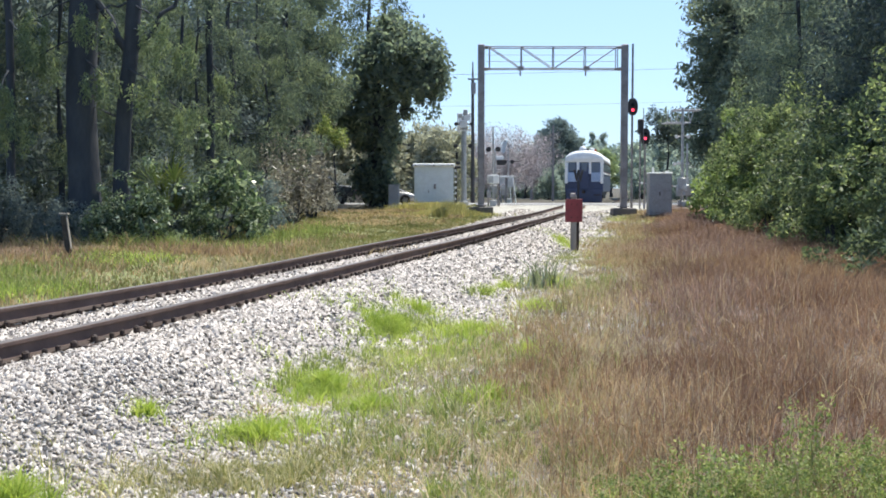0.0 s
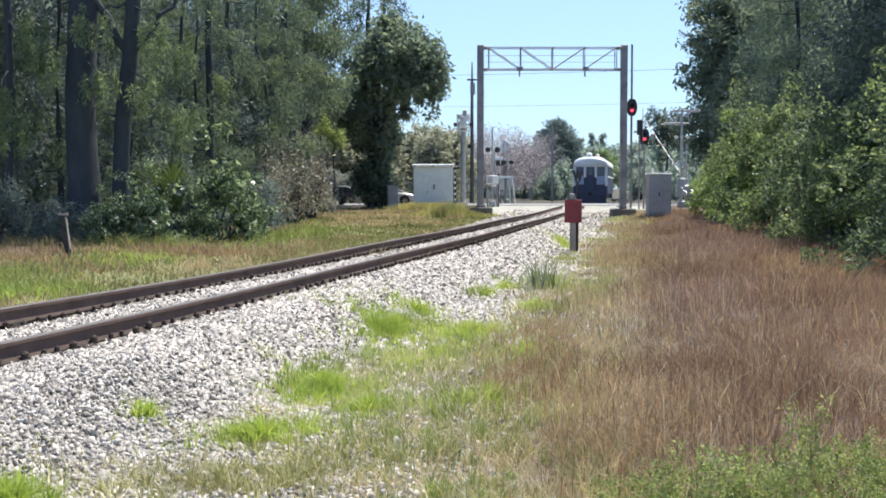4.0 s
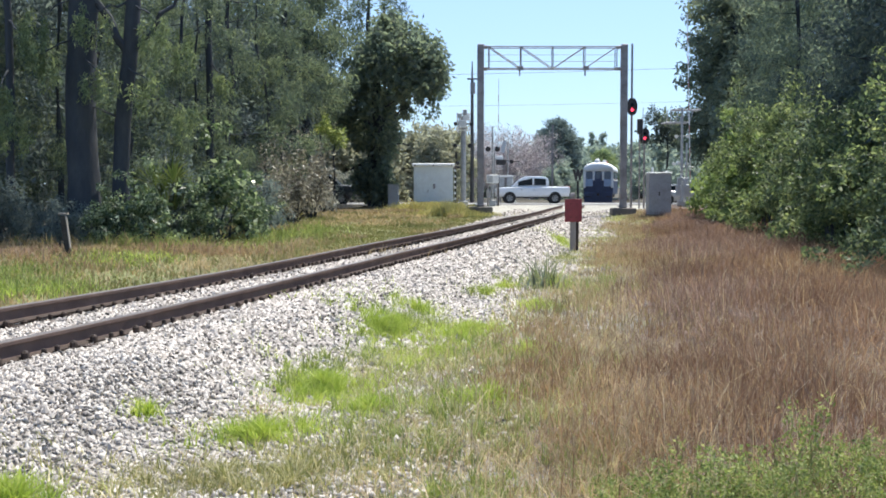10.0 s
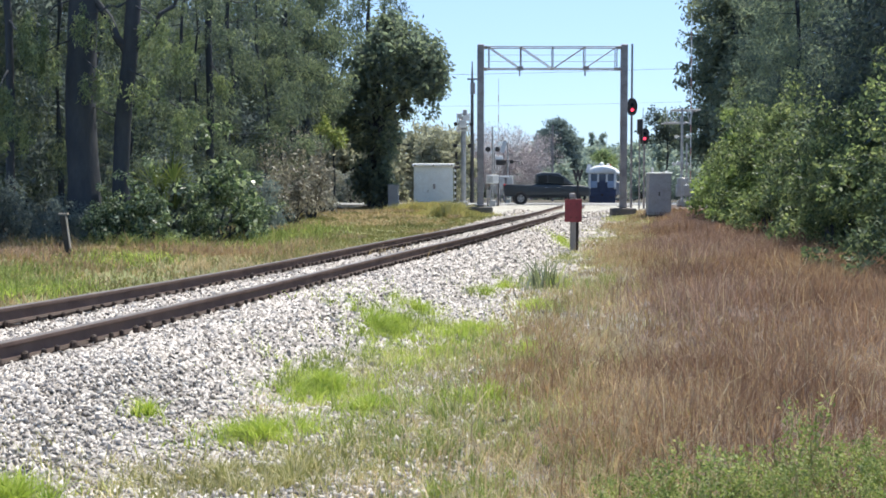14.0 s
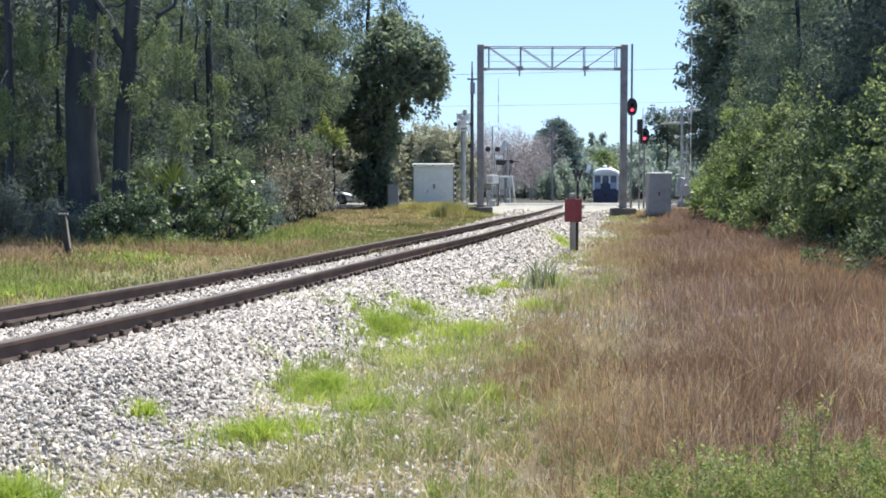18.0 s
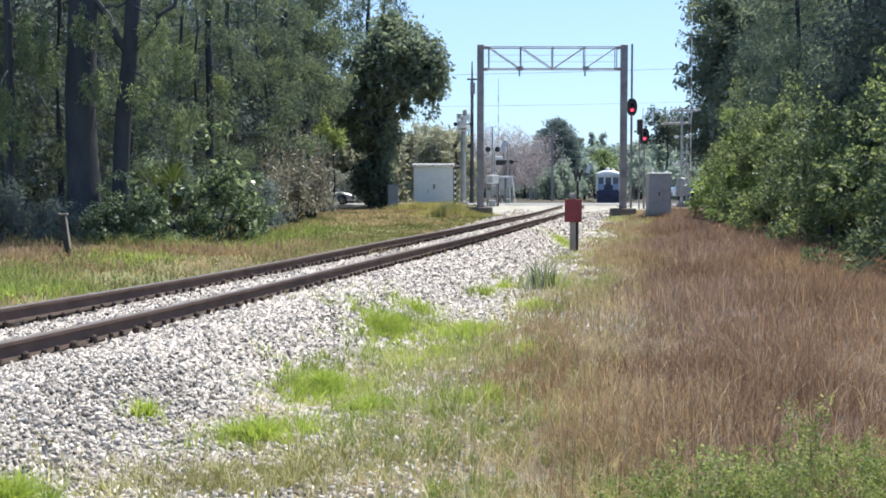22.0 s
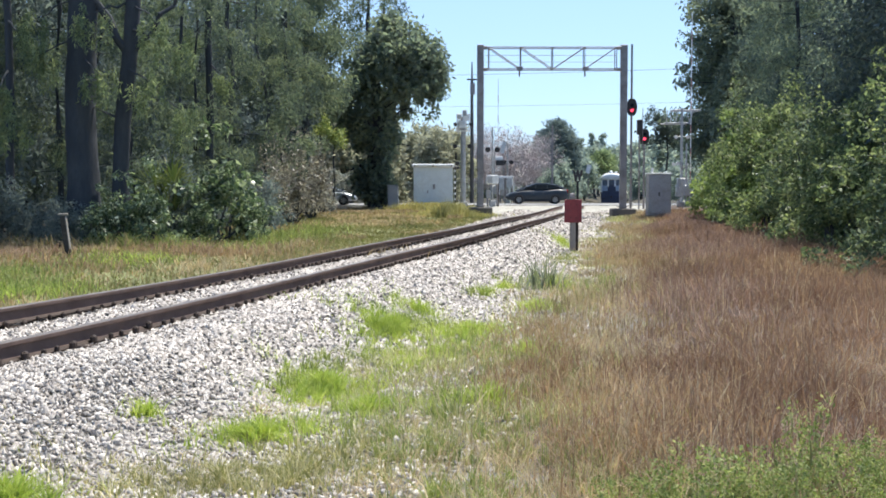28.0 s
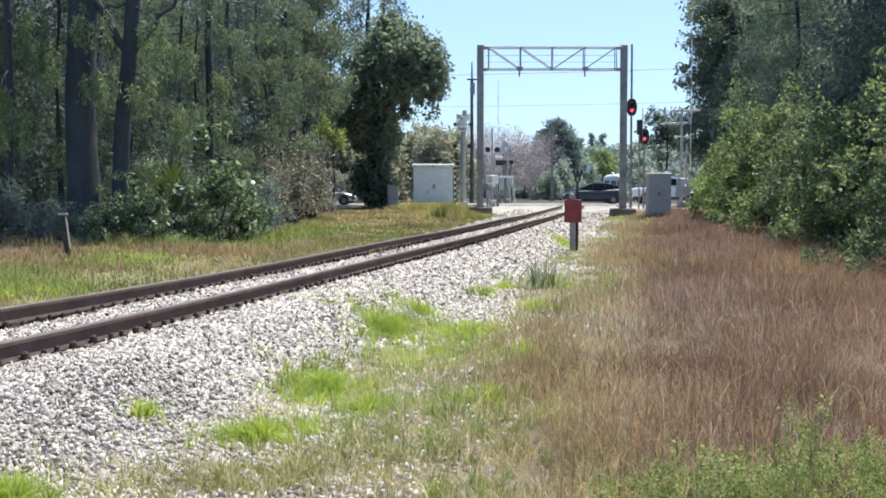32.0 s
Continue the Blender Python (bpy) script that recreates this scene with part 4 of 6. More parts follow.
def far_woods():
    """Woods that close the view on both sides and in the distance."""
    rng = np.random.default_rng(81)
    cs, sp = [], []
    for i in range(1650):
        y = 32 + 98 * rng.uniform(0, 1) ** 1.5
        x = float(track_x(y)) - 19.5 - (y - 24) * .09 - rng.uniform(0, 4)
        cs.append((x, y, rng.uniform(.5, 13)))
        sp.append((1.4, 1.4, 1.6))
    for i in range(500):
        y = rng.uniform(10, 130)
        x = 21 + max(0, (y - 30)) * .25 + rng.uniform(0, 5)
        cs.append((x, y, rng.uniform(.5, 14)))
        sp.append((1.5, 1.5, 1.6))
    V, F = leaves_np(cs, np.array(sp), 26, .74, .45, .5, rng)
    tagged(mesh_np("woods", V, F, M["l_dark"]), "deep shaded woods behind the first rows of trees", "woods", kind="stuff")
    cs, sp = [], []
    for i in range(420):
        x = rng.uniform(-110, 190)
        cs.append((x, 330 + rng.uniform(-8, 20), rng.uniform(0, 9 + 3 * math.sin(x * .13) + 2 * math.sin(x * .41))))
        sp.append((3.0, 2.0, 2.0))
    for i in range(420):
        x = rng.uniform(2, 62)
        if 20.5 < x < 31.5:
            continue
        cs.append((x, 172 + rng.uniform(-6, 6), rng.uniform(0, 3.2 + 1.2 * math.sin(x * .5))))
        sp.append((1.6, 1.2, 1.0))
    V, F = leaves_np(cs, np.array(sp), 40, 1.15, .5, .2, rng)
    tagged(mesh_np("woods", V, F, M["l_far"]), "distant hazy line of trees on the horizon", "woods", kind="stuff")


def spread(rng, n, u0, u1, y0, y1, power=1.0):
    y = y0 + (y1 - y0) * rng.uniform(0, 1, n) ** power
    u = rng.uniform(u0, u1, n)
    s = track_slope(y)
    k = np.sqrt(1 + s * s)
    return track_x(y) + u / k, y - u * s / k, u


def fbm(x, y, seed=0):
    """Cheap rolling noise in about -1..1."""
    s = 0.0
    for k, (fx, fy, a) in enumerate(((.55, .31, .5), (1.3, -.7, .35), (-.9, 2.1, .28), (3.1, 1.7, .2), (-2.3, 4.7, .16))):
        s = s + a * np.sin(fx * x + fy * y + seed * 1.7 + k * 2.1)
    return s


def tufts(x, y, cell, keep, pull, *more):
    """Draw scattered blades together into tufts, with bare gaps between. Returns x, y, the tuft's own number and more."""
    c, s = math.cos(.6), math.sin(.6)
    p, q = (x * c - y * s) / cell, (x * s + y * c) / cell
    i, j = np.floor(p), np.floor(q)
    h = [np.modf(np.abs(np.sin(i * 12.9898 + j * 78.233 + k * 37.7) * 43758.5453))[0] for k in range(3)]
    ci, cj = i + .1 + .8 * h[0], j + .1 + .8 * h[1]
    p, q = ci + (p - ci) * pull, cj + (q - cj) * pull
    k = h[2] < keep
    p, q = p * cell, q * cell
    return [v[k] for v in (p * c + q * s, -p * s + q * c, h[0]) + more]


def brown_edge(y):
    return 4.45 + 1.3 * np.exp(-np.clip(y - 6, 0, None) / 3.5)


def grow_grass():
    rng = np.random.default_rng(91)
    # dry brown stand on the right
    x, y, u = spread(rng, 195000, 3.4, 13.5, 4.2, 68, 2.1)
    e = u - brown_edge(y) - .7 * fbm(x, y)
    k = (rng.uniform(0, 1, len(x)) < np.clip(.05 + e * .34, 0, 1)) & (x < 6.4 + .17 * y) & (x < 1.0 + .43 * y) & (np.hypot(x, y) > 4.8)
    x, y, num, e = tufts(x[k], y[k], .34, .97, .75, e[k])
    hh = (.22 + .12 * fbm(x * 1.3, y * 1.3, 2) + .06 * fbm(x * 4, y * 4, 6)) * np.clip(.55 + e * .35, .5, 1.1) * (.75 + .5 * num)
    tall = rng.uniform(0, 1, len(x)) < .12
    hh = np.where(tall, hh * 1.55, hh)
    blades("dry_grass", x, y, land(x, y) - .02, hh * (1 - .3 * smooth01(30, 60, y)), .002 + .0002 * y, M["g_brown"], .95, 1, "tall dry reddish-brown grass")
    # faded tan grass where the dry stand thins out
    x, y, u = spread(rng, 115000, 3.2, 9.8, 6, 68, 1.7)
    e = u - brown_edge(y) - .9 * fbm(x, y, 21)
    p = smooth01(-1.0, .4, e) * (1 - smooth01(1.2, 3.8, e)) * np.clip(.8 + .8 * fbm(x * 1.4, y * 1.4, 22), .1, 1)
    k = (rng.uniform(0, 1, len(x)) < p * (.3 + .65 * smooth01(13, 26, y))) & (np.hypot(x, y) > 6)
    x, y = x[k], y[k]
    blades("tan_grass", x, y, land(x, y) - .02, .21 + .07 * fbm(x, y, 23), .0026 + .00025 * y, M["g_tan"], .7, 13, "faded tan and greenish grass at the edge of the dry stand")
    # golden swathes and lodged wisps in the dry stand
    x, y, u = spread(rng, 70000, 4.2, 13.5, 5, 40, 1.7)
    e = u - brown_edge(y) - .7 * fbm(x, y)
    g = fbm(x * .8, y * .55, 41) + .35 * fbm(x * 2.3, y * 1.6, 42) + .6 * smooth01(2.2, 4.5, e) * (1 - smooth01(16, 26, y))
    k = (rng.uniform(0, 1, len(x)) < np.clip(g * 1.3 - .18, 0, .85)) & (e > .2) & (x < 6.4 + .17 * y) & (np.hypot(x, y) > 5.2)
    x, y = x[k], y[k]
    blades("golden_grass", x, y, land(x, y), .27 + .07 * fbm(x * 1.5, y * 1.5, 43), .0018 + .0002 * y, M["g_gold"], 1.0, 16, "golden-tan swathes in the dry grass", bend=.9)
    # umber-toned band of grass along the bushes
    x, y, u = spread(rng, 100000, 3.6, 12.5, 10, 62, 1.4)
    m = np.exp(-((x - .225 * y) / (.055 * y)) ** 2) * smooth01(11, 18, y + 3 * fbm(x, y, 14))
    k = (rng.uniform(0, 1, len(x)) < m * (.8 + .8 * fbm(x * .8, y * .8, 24))) & (u > 6.0 + 1.3 * fbm(x, y, 25))
    x, y = x[k], y[k]
    blades("umber_grass", x, y, land(x, y) - .02, .36 + .05 * fbm(x, y, 5), .0025 + .00025 * y, M["g_umber"], .6, 11, "umber-toned grass beside the bushes")
    # tall yellow grass round the hut
    n = 7000
    x, y = rng.normal(-.6, .9, n), rng.normal(66.6, .8, n)
    k = (y < 67.8) & (x < 1.3) & (np.abs(side(x, y)) > 2.6)
    blades("verge_grass", x[k], y[k], land(x[k], y[k]), .55 + .2 * fbm(x[k], y[k], 2), .022, M["g_yellow"], .35, 12, "tall yellowish grass in front of the hut")
    n = 3200
    x, y = rng.normal(.35, 1.0, n), rng.normal(60.5, .8, n)
    top = .5 * np.exp(-((x - .35) / 1.0) ** 2) + .22
    blades("weed_clump", x, y, land(x, y), top * rng.uniform(.75, 1.15, n), .02, M["g_yellow"], .4, 14, "tall yellow-green weeds growing in front of the hut", category="weed")
    # thin mixed grass between gravel and dry grass
    x, y, u = spread(rng, 240000, 2.0, 8.0, 4.2, 66, 2.0)
    lo = 2.55 + .45 * fbm(x, y, 3)
    hi = brown_edge(y) + .9 + .5 * fbm(x, y, 4)
    p = smooth01(0, .9, u - lo) * (1 - smooth01(-.5, .8, u - hi)) * np.clip(.58 + 1.0 * fbm(x * 1.6, y * 1.6, 5), .08, 1)
    k = (rng.uniform(0, 1, len(x)) < p * .9) & (np.hypot(x, y) > 4.8)
    x, y, num = tufts(x[k], y[k], .24, .78, .62)
    blades("mixed_grass", x, y, land(x, y) - .02, (.105 + .04 * fbm(x, y, 6)) * (.6 + .9 * num), .003 + .00024 * y, M["g_mixed"], .75, 2, "thin half-green grass growing through gravel")
    x, y, u = spread(rng, 110000, 2.4, 8.2, 4.6, 16, 1.2)
    p = smooth01(2.5, 3.5, u) * np.clip(.6 + .9 * fbm(x * 2, y * 2, 12), .05, 1) * (1 - smooth01(.3, 1.3, u - brown_edge(y)))
    k = (rng.uniform(0, 1, len(x)) < p) & (np.hypot(x, y) > 4.8)
    x, y, num = tufts(x[k], y[k], .17, .6, .65)
    blades("straw_litter", x, y, land(x, y) - .01, .08 + .03 * fbm(x, y, 3), .0026, M["g_fine"], 1.0, 8, "fine green and straw-coloured grass over gravel")
    # short bleached litter over the gravel
    x, y, u = spread(rng, 42000, 2.6, 6.6, 5.6, 15, 1.2)
    k = (rng.uniform(0, 1, len(x)) < np.clip(.5 + .9 * fbm(x * 2.6, y * 1.8, 61), .05, 1)) & (u < brown_edge(y) + 1.0) & (np.hypot(x, y) > 5.2)
    x, y = x[k], y[k]
    blades("straw_litter", x, y, land(x, y), .05 + .03 * fbm(x * 2, y * 2, 62), .0034, M["g_straw"], 1.3, 18, "short bleached grass litter over the gravel edge")
    # lime patches
    for i, (px, py, rx, ry, n) in enumerate(((-0.68, 14.6, .62, 1.25, 4600), (-1.16, 10.7, .55, .9, 3200), (-2.3, 8.7, .16, .2, 200), (-1.40, 8.6, .55, .5, 1500), (-2.52, 6.6, .36, .32, 1500),
                                             (0.3, 14.5, .8, 1.3, 2000), (-.05, 13.0, .6, .7, 550), (4.0, 38, .6, 4.5, 1700), (1.0, 12.2, .35, .6, 600), (.35, 9.5, .5, .45, 700), (1.15, 21.3, .35, .5, 420), (.75, 20.2, .3, .4, 300), (-.4, 16.6, .6, .9, 900), (2.1, 22, .6, 2, 1000),
                                             (-.3, 12.2, .5, .8, 350), (-.6, 9.4, .6, .6, 900), (1.4, 17.5, .4, 1.2, 700))):
        n = int(n * 1.4)
        r, a = np.abs(rng.normal(0, .68, n)), rng.uniform(0, 6.28, n)
        r = r * (1 + .35 * np.sin(3 * a + i) + .28 * np.sin(7 * a + 2 * i) + .2 * np.sin(13 * a + i))
        x, y = px + rx * r * np.cos(a), py + ry * r * np.sin(a)
        x, y, num, r = tufts(x, y, .15, .8, .6, r)
        blades("lime_grass", x, y, land(x, y) - .02, .16 * (1.25 - .5 * np.clip(r, 0, 1)) * (.55 + .8 * num), .005, M["g_lime"], .7, 30 + i, "patch of lush lime-green grass on the gravel edge")
    # mid-green tufts round the lime patches, with bare gravel between
    x, y, u = spread(rng, 60000, 2.5, 6.2, 7.4, 24, 1.3)
    g = fbm(x * 1.8, y * .9, 51) + .5 * fbm(x * 4.5, y * 3.0, 52)
    k = (rng.uniform(0, 1, len(x)) < np.clip(g * 1.4 - .1, 0, .95)) & (u < brown_edge(y) + .6)
    x, y, num = tufts(x[k], y[k], .2, .7, .55)
    blades("mixed_grass", x, y, land(x, y) - .02, .14 * (.6 + .8 * num), .0024 + .00022 * y, M["g_green"], .8, 17, "mid-green tufts between bare gravel")
    # olive fringe on the near gravel
    for i, (px, py, rx, ry, n) in enumerate(((-1.4, 7.15, .5, .26, 3000), (-.75, 7.45, .5, .4, 2000), (-.9, 8.1, .4, .3, 700), (-2.0, 7.4, .35, .2, 450))):
        x, y, num = tufts(rng.normal(px, rx, n), rng.normal(py, ry, n), .13, .75, .6)
        blades("mixed_grass", x, y, land(x, y) - .02, .12 * (.6 + .9 * num), .0046, M["g_fine"], .8, 70 + i, "olive and straw grass fringe on the near gravel")
    # verge beyond the track
    x, y, u = spread(rng, 70000, -13.5, -2.7, 8, 80, 1.2)
    k = (u > -9.9 - .06 * y + .7 * np.sin(y)) & (y > 12) & ~((y > 59) & (u > -6.5 + rng.normal(0, .5, len(u))))
    x, y = x[k], y[k]
    dry = (fbm(x * .6, y * .35, 31) + .5 * smooth01(-6, -10, side(x, y)) + rng.normal(0, .3, len(x))) > .5
    blades("tan_grass", x[dry], y[dry], land(x[dry], y[dry]) - .02, .145 + .05 * fbm(x[dry], y[dry], 7), .0055 + .0004 * y[dry], M["g_tan"], .95, 15, "dry tan patches in the verge")
    x, y = x[~dry], y[~dry]
    blades("verge_grass", x, y, land(x, y) - .02, .135 + .05 * fbm(x, y, 7), .0055 + .0004 * y, M["g_left"], .95, 4, "yellow-green verge grass with dry patches")
    x, y, u = spread(rng, 40000, -10.5, -4.0, 14, 66, 1.0)
    k = fbm(x * .7, y * .7, 8) + .25 * fbm(x * 3, y * 3, 1) + .004 * y > 1.02
    x, y = x[k], y[k]
    blades("dry_grass", x, y, land(x, y) - .02, .26, .005 + .0003 * y, M["g_tan"], .5, 5, "straw-brown tufts on the verge")
    for i, (px, py, rx, ry, n) in enumerate(((1.75, 12.0, .3, .9, 650), (1.5, 9.4, .3, .7, 450), (3.3, 9.3, .6, .7, 350), (.75, 6.3, .5, .4, 520), (1.35, 7.6, .35, .5, 300), (.2, 7.3, .35, .35, 160), (2.3, 16.5, .25, 1.6, 420))):
        x, y = rng.normal(px, rx, n), rng.normal(py, ry, n)
        blades("straw_patch", x, y, land(x, y), .19, .0032, M["g_straw"], .9, 60 + i, "bleached straw-coloured patch in the brown grass")
    for i, (px, py, rx, ry, n, key) in enumerate(((.85, 10.4, .3, .9, 1500, "g_gold"), (.9, 10.2, .3, .9, 700, "g_brown"), (1.15, 13.2, .3, 1.2, 1100, "g_gold"), (.95, 7.4, .35, .4, 600, "g_gold"), (-6.4, 30.0, 1.1, .7, 1500, "g_tan"), (-3.2, 26.5, 1.4, .9, 900, "g_tan"), (-8.3, 28.6, .9, .6, 800, "g_tan"))):
        x, y, num = tufts(rng.normal(px, rx, n), rng.normal(py, ry, n), .22, .8, .7)
        blades("dry_grass", x, y, land(x, y) - .01, .2 * (.6 + .8 * num), .002 + .00024 * y, M[key], .8, 80 + i, "island of dry brown grass among the green")
    # rosy, lush and tall islands in the verge beyond the track
    for i, (px, py, rx, ry, n, key, h) in enumerate(((-6.7, 30.3, 1.0, .7, 1000, "g_umber", .24), (-6.4, 30.0, 1.1, .8, 1200, "g_gold", .24), (-5.6, 29.0, .7, .9, 700, "g_gold", .2), (-10.2, 26.6, 1.1, 1.0, 1000, "g_umber", .22), (-10.0, 26.0, 1.2, 1.2, 700, "g_gold", .22), (-8.6, 24.0, 1.3, 1.1, 800, "g_gold", .2),
                                                    (-7.4, 26.2, .7, 1.1, 420, "g_lime", .18), (-7.4, 26.0, 1.0, 1.2, 600, "g_green", .18), (-7.3, 18.9, .7, .9, 2600, "g_green", .2), (-7.0, 18.2, .5, .6, 600, "g_lime", .2), (-8.6, 21.5, .7, .8, 1500, "g_green", .2), (-5.3, 25.0, .5, 1.2, 900, "g_straw", .16),
                                                    (-5.2, 36.0, .6, 1.6, 800, "g_green", .26), (-5.0, 42.0, .6, 2.2, 900, "g_green", .28), (-7.9, 30.2, 1.6, .35, 1300, "g_green", .36), (-10.6, 29.8, 1.2, .3, 900, "g_tan", .34), (-4.6, 31.5, .6, 1.6, 900, "g_tan", .2))):
        x, y, num = tufts(rng.normal(px, rx, n), rng.normal(py, ry, n), .3, .8, .7)
        blades("verge_grass", x, y, land(x, y) - .01, h * (.6 + .8 * num), .003 + .0003 * y, M[key], .8, 120 + i,
               {"g_umber": "rosy dry grass patch in the verge", "g_gold": "golden dry grass patch in the verge", "g_straw": "bleached straw patch in the verge", "g_tan": "tall tan grass patch in the verge"}.get(key, "lush green grass patch in the verge"))
    # pale seed stalks
    x, y, u = spread(rng, 6000, 3.6, 10, 5, 36, 1.4)
    k = (x < 6 + .16 * y) & (np.hypot(x, y) > 5) & (fbm(x * 1.5, y * 1.5, 9) > .1)
    x, y = x[k], y[k]
    blades("seed_stalks", x, y, land(x, y), .42, .0022 + .0001 * y, M["g_straw"], .6, 6, "pale straw stalks standing in the dry grass")


def weeds():
    """Leafy green weeds close to the camera."""
    srcs = [bush("leafy_weed", "leafy bright green weed in the near grass", M["l_weed"], w, w, h * 1.12, c, 13, .019, .42, 95 + i, .042, -.5, category="weed", power=.9, stems=4, wood="g_fine")
            for i, (w, h, c) in enumerate(((.15, .24, 26), (.10, .32, 22), (.2, .16, 26)))]
    rnd = random.Random(4)
    used = set()
    for i in range(115):
        y = rnd.uniform(4.9, 6.4)
        x = rnd.uniform(.16, .42) * y + rnd.uniform(-.1, .1)
        if y > 5.35 + .28 * x:
            continue
        s = rnd.uniform(.45, 1.2) * rnd.choice((.8, 1, 1, 1.25))
        src = srcs[i % 3]
        if src not in used:
            src.matrix_basis = pose(x, y, on_land(x, y) - .02)
            tagged(src, group="near weeds")
            used.add(src)
        else:
            put(src, x, y, rnd.uniform(0, 360), s, group="near weeds", sink=.02)


def understorey():
    a = bush("pale_shrub", "pale green shrub with broad leaves at the wood's edge", M["l_shrub"], .95, .9, 2.2, 54, 34, .17, .5, 101, .26, .5, category="shrub", lumpy=.24)
    # These shrubs share the inner pine colour with its painted haze.
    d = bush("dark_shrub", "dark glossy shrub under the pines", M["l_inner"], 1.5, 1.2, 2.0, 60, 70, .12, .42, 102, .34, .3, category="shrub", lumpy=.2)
    rnd = random.Random(12)
    sa = [(-6.9, 34.6, 1.15), (-8.75, 31.0, .66), (-8.1, 31.2, .78), (-9.3, 30.7, .55), (-6.1, 35.4, .62), (-7.3, 33.6, .55), (-6.4, 38.5, .7), (-6.9, 46, .7)]
    sd = [(-11.8, 31, .7), (-10.5, 30.9, .6), (-9.9, 30.8, .5), (-12.6, 30.8, .9), (-8.1, 34.6, .8), (-6.6, 40, .9), (-8.8, 37, 1.2), (-13, 29, .9)]
    for src, spots, g in ((a, sa, "pale shrubs"), (d, sd, "dark shrubs")):
        for i, (x, y, s) in enumerate(spots):
            if i == 0:
                src.matrix_basis = pose(x, y, on_land(x, y) - .05)
                src.scale = (s, s, s)
                tagged(src, group=g)
            else:
                put(src, x, y, rnd.uniform(0, 360), s, group=g)
    tp = bush("dry_shrub", "dry grey-brown twiggy shrub with painted leaf glints", M["l_taupe"], 1.2, 1.1, 2.5, 46, 40, .2, .3, 108, .34, .3, category="shrub", lumpy=.25, stems=12)
    tp.matrix_basis = pose(-6.6, 50.0, on_land(-6.6, 50.0) - .05)
    tagged(tp, group="dry shrubs")
    for x, y, q in ((-6.8, 45.0, .85), (-6.5, 56.0, 1.15), (-7.6, 58.0, 1.3), (-6.9, 64.0, .9)):
        put(tp, x, y, rnd.uniform(0, 360), q, group="dry shrubs")
    g = bush("grey_shrub", "pale grey-leaved shrub beyond the road", M["l_grey"], 1.1, .9, 1.7, 60, 60, .16, .35, 106, .35, .2, category="shrub")
    g.matrix_basis = pose(-7.9, 97.0, 0)
    g.scale = (1.4, 1.4, 1.4)
    put(g, -7.6, 60.0, 80, .8)
    put(g, -7.2, 62.5, 150, 1.15)
    put(g, -9.4, 98.0, 200, 1.5, z=0)
    # saw palmettos
    rg = np.random.default_rng(107)
    pm = thing("saw_palmetto", (-8.45, 34.3, on_land(-8.45, 34.3)), "saw palmetto with fan leaves under the pines", "palm")
    for k in range(9):
        az, tilt, L = rg.uniform(0, 6.28), rg.uniform(.15, .8), rg.uniform(.7, 1.6)
        hub = Vector((L * math.sin(tilt) * math.cos(az), L * math.sin(tilt) * math.sin(az), L * math.cos(tilt) + .1))
        stalk = part("stalk", rod((0, 0, 0), hub, .02, .012, 6), M["bark"], pm)
        out = hub.normalized()
        sidev = out.cross(Vector((0, 0, 1))).normalized()
        V, F = [], []
        for j in range(15):
            a2 = (j - 7) * .2
            tip = hub + (out * math.cos(a2) + sidev * math.sin(a2)) * .62 + Vector((0, 0, -.06 * abs(j - 7) * .3))
            w2 = Vector((0, 0, 1)).cross(tip - hub).normalized() * .03
            mid = hub.lerp(tip, .5) + Vector((0, 0, .02))
            F.append([len(V) + q for q in range(4)])
            V += [hub, mid + w2, tip, mid - w2]
        mesh_np("fan_leaf", [tuple(v) for v in V], F, M["l_fan"], pm)
    put(pm, -9.9, 33.6, 130, .8)
    put(pm, -9.0, 36.0, 40, 1.5)
    # spiky plant on the gravel edge
    rng = np.random.default_rng(104)
    n = 80
    x, y = rng.normal(0, .19, n), rng.normal(0, .14, n)
    root = thing("spiky_plant", (1.8, 21.0, on_land(1.8, 21.0)), "grey-green spiky yucca-like plant on the gravel edge", "plant")
    ob = blades("leaf_tuft", x, y, np.zeros(n), rng.uniform(.45, .85, n), .015, M["g_spike"], .7, 105)
    ob.parent = root


